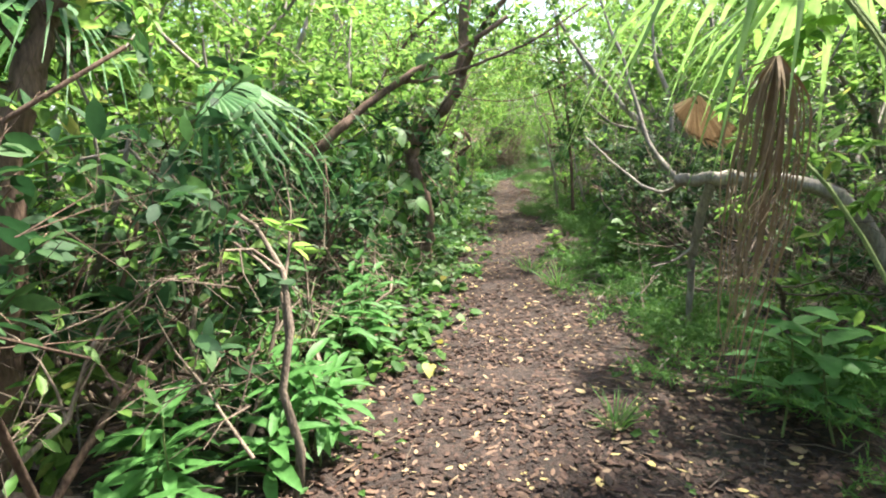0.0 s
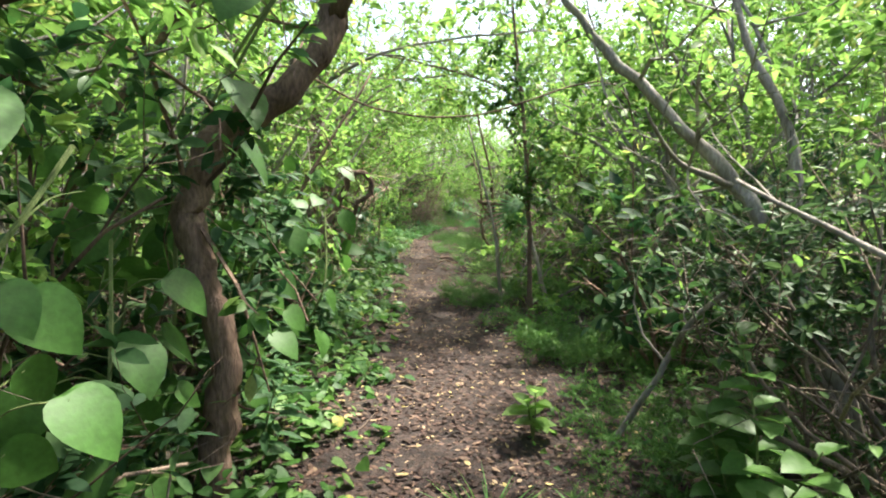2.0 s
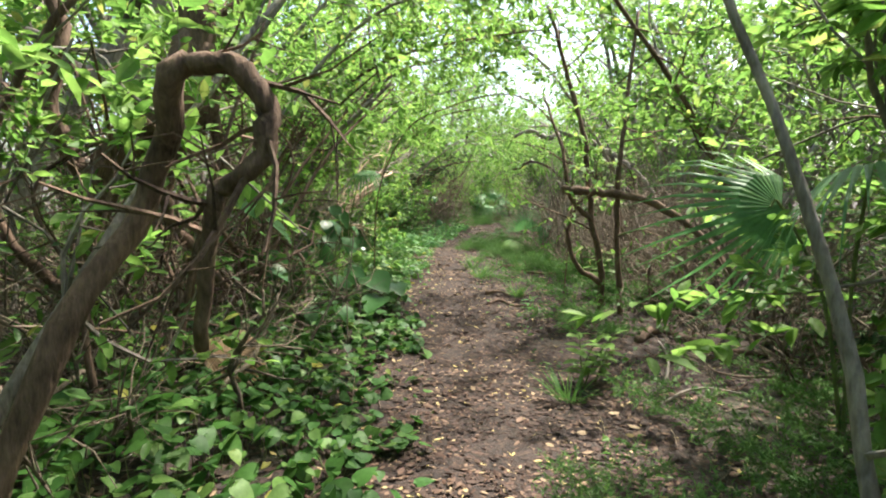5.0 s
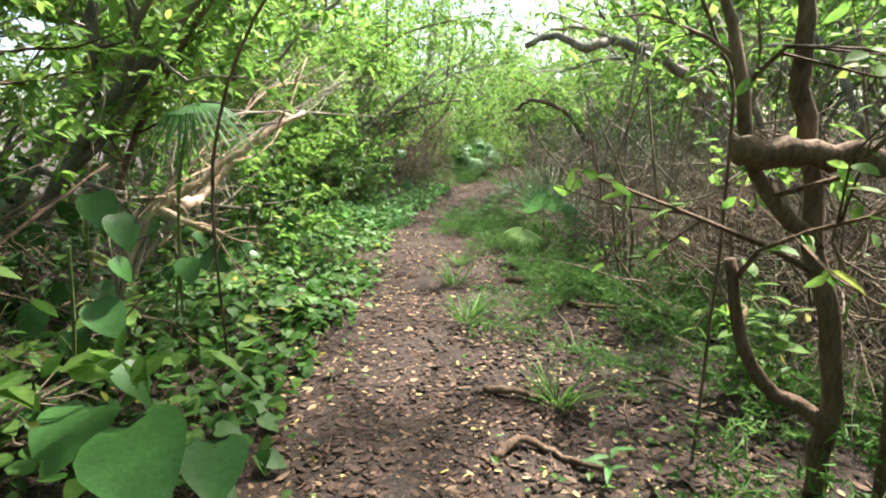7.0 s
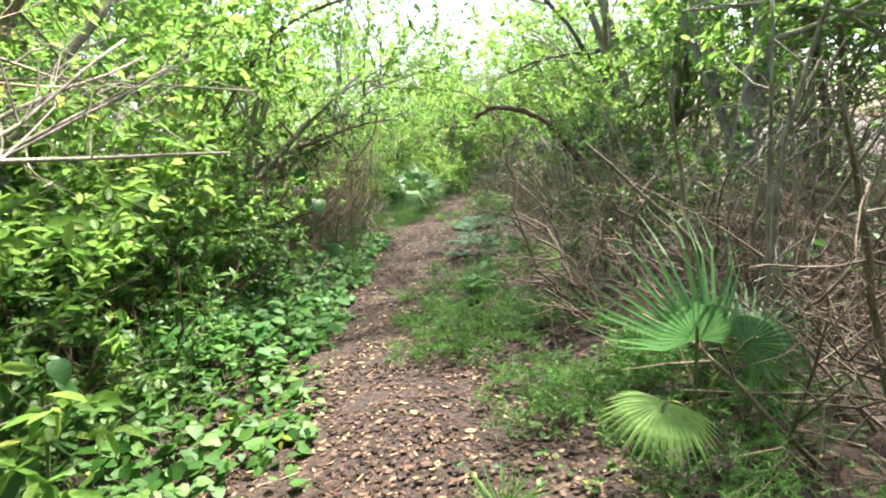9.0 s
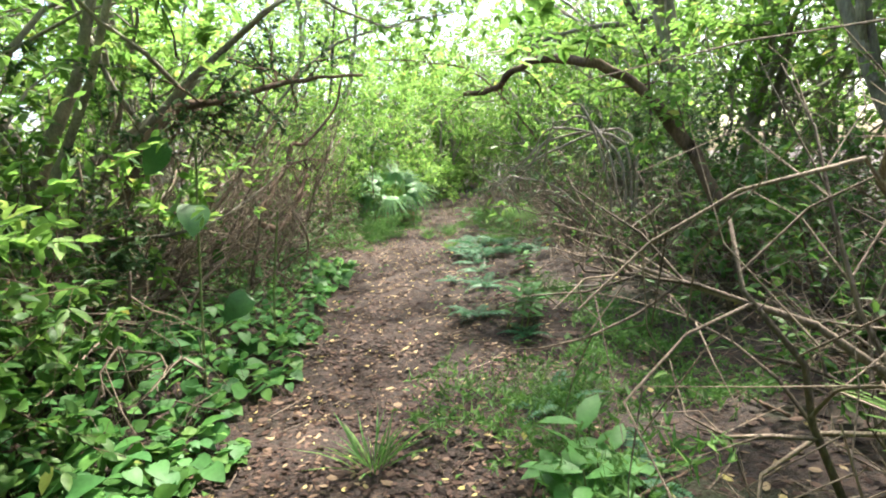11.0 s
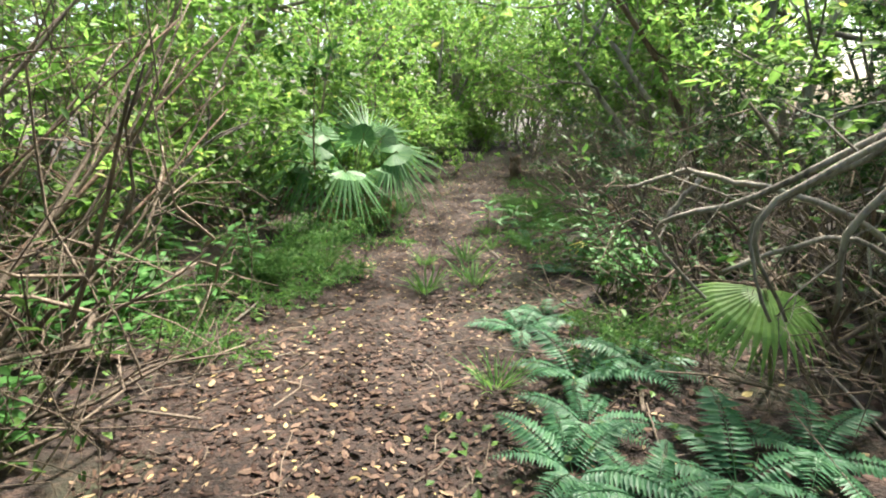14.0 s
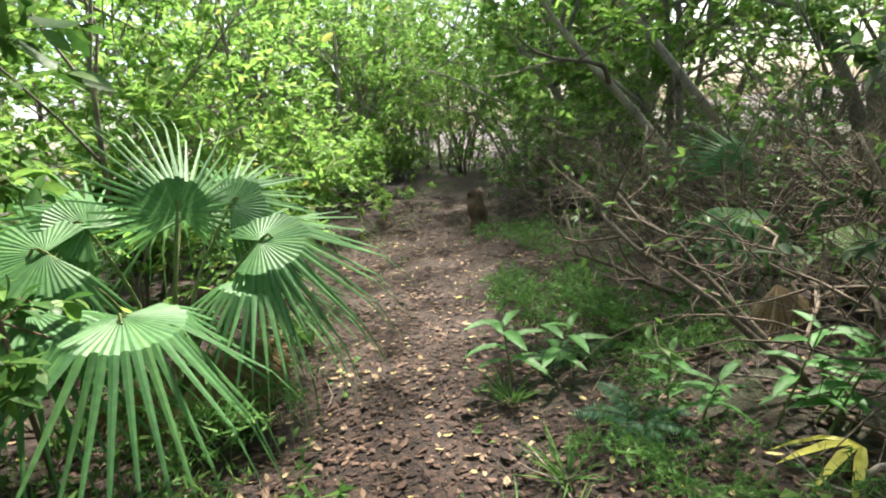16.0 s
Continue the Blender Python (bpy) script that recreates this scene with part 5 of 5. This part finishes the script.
def herb(label, x, y, height, leaf, leaf_size, mat, stems=1, leaves=14, seed=1, name="herb", lean=0.15, group="", base_z=None):
    """A leafy herb or seedling: upright stems with leaves all round, larger in the middle."""
    rng = np.random.default_rng(seed)
    ob = thing(name, label, "herb" if name == "herb" else "seedling", group, "", on_soil(x, y, -0.01))
    for _ in range(stems):
        a = rng.uniform(0, 6.28)
        pts, rad = limb((0.05 * rng.normal() * (stems > 1), 0.05 * rng.normal() * (stems > 1), 0), (math.cos(a) * lean, math.sin(a) * lean, 1), height * rng.uniform(0.7, 1.1), 0.006, 5, 0.08, rng, 0.02, 0.5)
        g = Geo()
        g.tube(pts, rad, 5)
        part("stem", g, GREEN_STEM, ob)
        for q in range(leaves):
            u = 0.25 + 0.75 * (q + 0.5) / leaves
            kk = u * (len(pts) - 1)
            i = min(int(kk), len(pts) - 2)
            p = pts[i] + (pts[i + 1] - pts[i]) * (kk - i)
            az = q * 2.4 + rng.normal(0, 0.3)
            w = (math.cos(az), math.sin(az), 0.15 + 0.9 * max(0, u - 0.55) + rng.normal(0, 0.12))
            g = Geo()
            g.leaves(leaf, [p], [w], leaf_size * rng.uniform(0.75, 1.2) * (1.15 - 0.45 * abs(u - 0.6)), 0.15, rng=rng)
            part("leaf", g, mat, ob, smooth=True)
    return ob


rh = np.random.default_rng(91)
for k in range(26):
    s = rh.uniform(1.2, 4.6)
    x, y = beside(s, rh.uniform(-1.75, -0.85))
    herb("bright green lance-leaved herb on the bank", x, y, rh.uniform(0.3, 0.62), LEAF_LANCE, 0.19, GREEN_HERB, 2, 12, 1000 + k, group="lance-leaved herbs")
for k in range(16):
    s = rh.uniform(5.8, 9.6)
    x, y = beside(s, rh.uniform(-1.6, -1.0))
    herb("dark green lance-leaved herb under the vines", x, y, rh.uniform(0.3, 0.5), LEAF_LANCE, 0.18, GREEN_DARK, 2, 11, 1050 + k, group="lance-leaved herbs")
SEEDLING = "seedling"
for k, (x, y, h, ls, mat, st, lv, leaf) in enumerate([(2.3, 12.45, 0.55, 0.12, GREEN_BRIGHT, 3, 14, LEAF_OVAL), (2.5, 12.6, 0.35, 0.1, GREEN_BRIGHT, 2, 10, LEAF_OVAL), (3.78, 21.45, 0.36, 0.17, GREEN_HERB, 3, 10, LEAF_OVAL), (4.0, 21.6, 0.3, 0.15, GREEN_HERB, 2, 9, LEAF_OVAL),
                                                      (4.75, 23.6, 0.45, 0.15, GREEN_HERB, 3, 10, LEAF_OVAL), (5.0, 23.9, 0.35, 0.14, GREEN_HERB, 2, 9, LEAF_OVAL), (7.75, 29.55, 0.42, 0.15, GREEN_HERB, 3, 12, LEAF_LANCE), (7.55, 29.9, 0.3, 0.14, GREEN_HERB, 2, 9, LEAF_LANCE),
                                                      (7.3, 30.6, 0.35, 0.2, GREEN_HERB, 2, 10, LEAF_LANCE), (5.7, 25.2, 0.3, 0.12, GREEN_HERB, 2, 8, LEAF_OVAL), (1.6, 2.1, 0.75, 0.22, GREEN_HERB, 2, 11, LEAF_OVAL), (1.75, 2.5, 0.45, 0.18, GREEN_HERB, 2, 10, LEAF_OVAL), (2.62, 14.75, 0.16, 0.1, GREEN_HERB, 1, 6, LEAF_LANCE),
                                                      (3.5, 15.2, 0.7, 0.14, GREEN_BRIGHT, 2, 12, LEAF_OVAL), (1.35, 6.4, 0.3, 0.12, GREEN_BRIGHT, 2, 8, LEAF_ROUND), (1.75, 5.2, 0.85, 0.13, GREEN_MID, 3, 14, LEAF_ROUND), (1.9, 5.6, 0.7, 0.12, GREEN_MID, 3, 12, LEAF_ROUND)]):
    herb("fresh green seedling with long leaves in whorls", x, y, h, leaf, ls, mat, st, lv, 1100 + k, SEEDLING, 0.25, "seedlings on the verge")
for k in range(12):
    x, y = rh.uniform(6.9, 8.2), rh.uniform(28.0, 28.9)
    herb("rounded bright green shrublet with leaf rosettes", x, y, rh.uniform(0.3, 0.6), LEAF_ROUND, 0.065, GREEN_HERB, 4, 12, 1150 + k, SEEDLING, 0.4, "bright shrublets")
for k in range(12):
    x, y = beside(rh.uniform(27.0, 29.4), rh.uniform(-1.95, -1.1))
    herb("rounded bright green shrublet with leaf rosettes", x, y, rh.uniform(0.3, 0.7), LEAF_OVAL, 0.1, GREEN_HERB, 4, 12, 1180 + k, SEEDLING, 0.4, "bright shrublets")


def climber(label, foot, up, n, size, seed, spread=0.3, mat=None, name="climbing_vine"):
    """A climber with large heart-shaped leaves along a line."""
    rng = np.random.default_rng(seed)
    line = smooth_line([foot, *up], 8) - np.asarray(foot)
    ob = thing(name, label, "vine", "climbing vines", "", foot)
    g = Geo()
    g.tube(line, np.full(len(line), 0.008), 5)
    part("stem", g, GREEN_STEM, ob)
    k = np.sort(rng.uniform(0.04, 1, n)) * (len(line) - 1)
    i = np.minimum(k.astype(int), len(line) - 2)
    p0 = line[i] + (line[i + 1] - line[i]) * (k - i)[:, None]
    a = rng.uniform(0, 6.28, n)
    reach = spread * rng.uniform(0.3, 1, n)
    p1 = p0 + np.stack([np.cos(a) * reach, np.sin(a) * reach, rng.uniform(-0.05, 0.18, n)], -1)
    ok = clear_of_trail(p1 + np.asarray(foot), 0.28) & (p1[:, 2] > 0.05)
    for q0, q1, az in zip(p0[ok], p1[ok], a[ok]):
        g = Geo()
        g.tube(smooth_line([q0, (q0 + q1) / 2 + (0, 0, 0.04), q1], 3), np.full(7, 0.0028), 3)
        part("leaf_stalk", g, GREEN_STEM, ob)
        g = Geo()
        g.leaves(LEAF_HEART, [q1], [(math.cos(az) * 0.8, math.sin(az) * 0.8, rng.normal(-0.75, 0.3))], size * rng.uniform(0.6, 1.25), 0.3, rng=rng, nor=(0.35, -0.55, 0.7))
        part("leaf", g, mat or GREEN_VINE, ob, smooth=True)
    return ob


rc = np.random.default_rng(95)
for k in range(11):
    x, y = beside(4.3 + 0.42 * k, rc.uniform(-1.6, -1.0))
    climber("glossy heart-leaved vine climbing over the brush", on_soil(x, y, -0.01), [(x + rc.normal(0, 0.15), y + rc.normal(0, 0.15), 0.6), (x + rc.normal(0, 0.2), y + 0.1, rc.uniform(1.1, 1.7))], 20, 0.165, 1200 + k, 0.3)
for k in range(2):
    climber("glossy heart-leaved vine climbing a leaning trunk", on_soil(-0.5 + 0.05 * k, 6.1 + 0.05 * k, -0.01), [(-0.4, 6.15, 0.7), (-0.38, 6.2, 1.3), (-0.2 + 0.03 * k, 6.25, 1.85), (0.05, 6.3, 2.3)], 9, 0.21, 1220 + k, 0.33)
for k, (x, y, z, n, sz) in enumerate([(0.15, 13.5, 1.1, 9, 0.24), (-0.1, 13.2, 1.6, 9, 0.26), (0.45, 13.9, 0.8, 8, 0.2), (0.4, 15.2, 0.9, 9, 0.22), (0.2, 15.8, 0.9, 10, 0.2), (0.45, 16.4, 0.8, 9, 0.18), (0.75, 18.0, 0.7, 9, 0.16), (0.9, 19.0, 0.7, 9, 0.16), (0.3, 14.4, 1.0, 9, 0.22), (2.95, 24.1, 1.0, 5, 0.26), (2.5, 23.6, 1.5, 5, 0.26), (2.7, 24.9, 0.9, 5, 0.2)]):
    climber("large heart-leaved vine scrambling up twigs", on_soil(x, y, -0.01), [(x + 0.05, y + 0.05, z * 0.5), (x + 0.12, y - 0.03, z)], n, sz * 0.78, 1240 + k, 0.25, GREEN_BROAD)
# single broad leaves near the walker
for k, (x, y, h, sz) in enumerate([(0.85, 14.62, 0.36, 0.36), (1.12, 14.62, 0.3, 0.24), (0.6, 14.9, 0.3, 0.3), (0.95, 14.35, 0.22, 0.3)]):
    ob = thing("broad_leaf_plant", "broad glossy leaf on a stalk above the litter", "plant", "broad leaves", "", on_soil(x, y, -0.01))
    g = Geo()
    g.tube(smooth_line([(0, 0, 0), (0.02, 0.05, h * 0.6), (0.0, 0.1, h)], 4), np.full(9, 0.006), 5)
    part("stalk", g, GREEN_STEM, ob)
    g = Geo()
    big = bladed([(-0.16, 0.24), (0.0, 0.38), (0.2, 0.46), (0.42, 0.45), (0.62, 0.36), (0.82, 0.2)], 0.25, 0.25)
    g.leaves(big, [(0, 0.1, h)], [(0.5 - 0.3 * k, -0.9, -0.12)], sz, 0.1)
    part("leaf", g, GREEN_BROAD, ob, smooth=True)
yl = thing("yellowed_palm_frond", "curled yellow palm seedling frond on the verge", "palm frond", "", "", on_soil(7.62, 29.35, 0.02))
for k in range(4):
    g = Geo()
    g.leaves(bladed([(0.2, 0.05), (0.5, 0.09), (0.8, 0.06)], 0.4, 0.9), [(0, 0, 0.06)], [(math.cos(k * 0.5 + 2), math.sin(k * 0.5 + 2), 0.5)], 0.2, 0.2)
    part("blade", g, YELLOW_LEAF, yl)
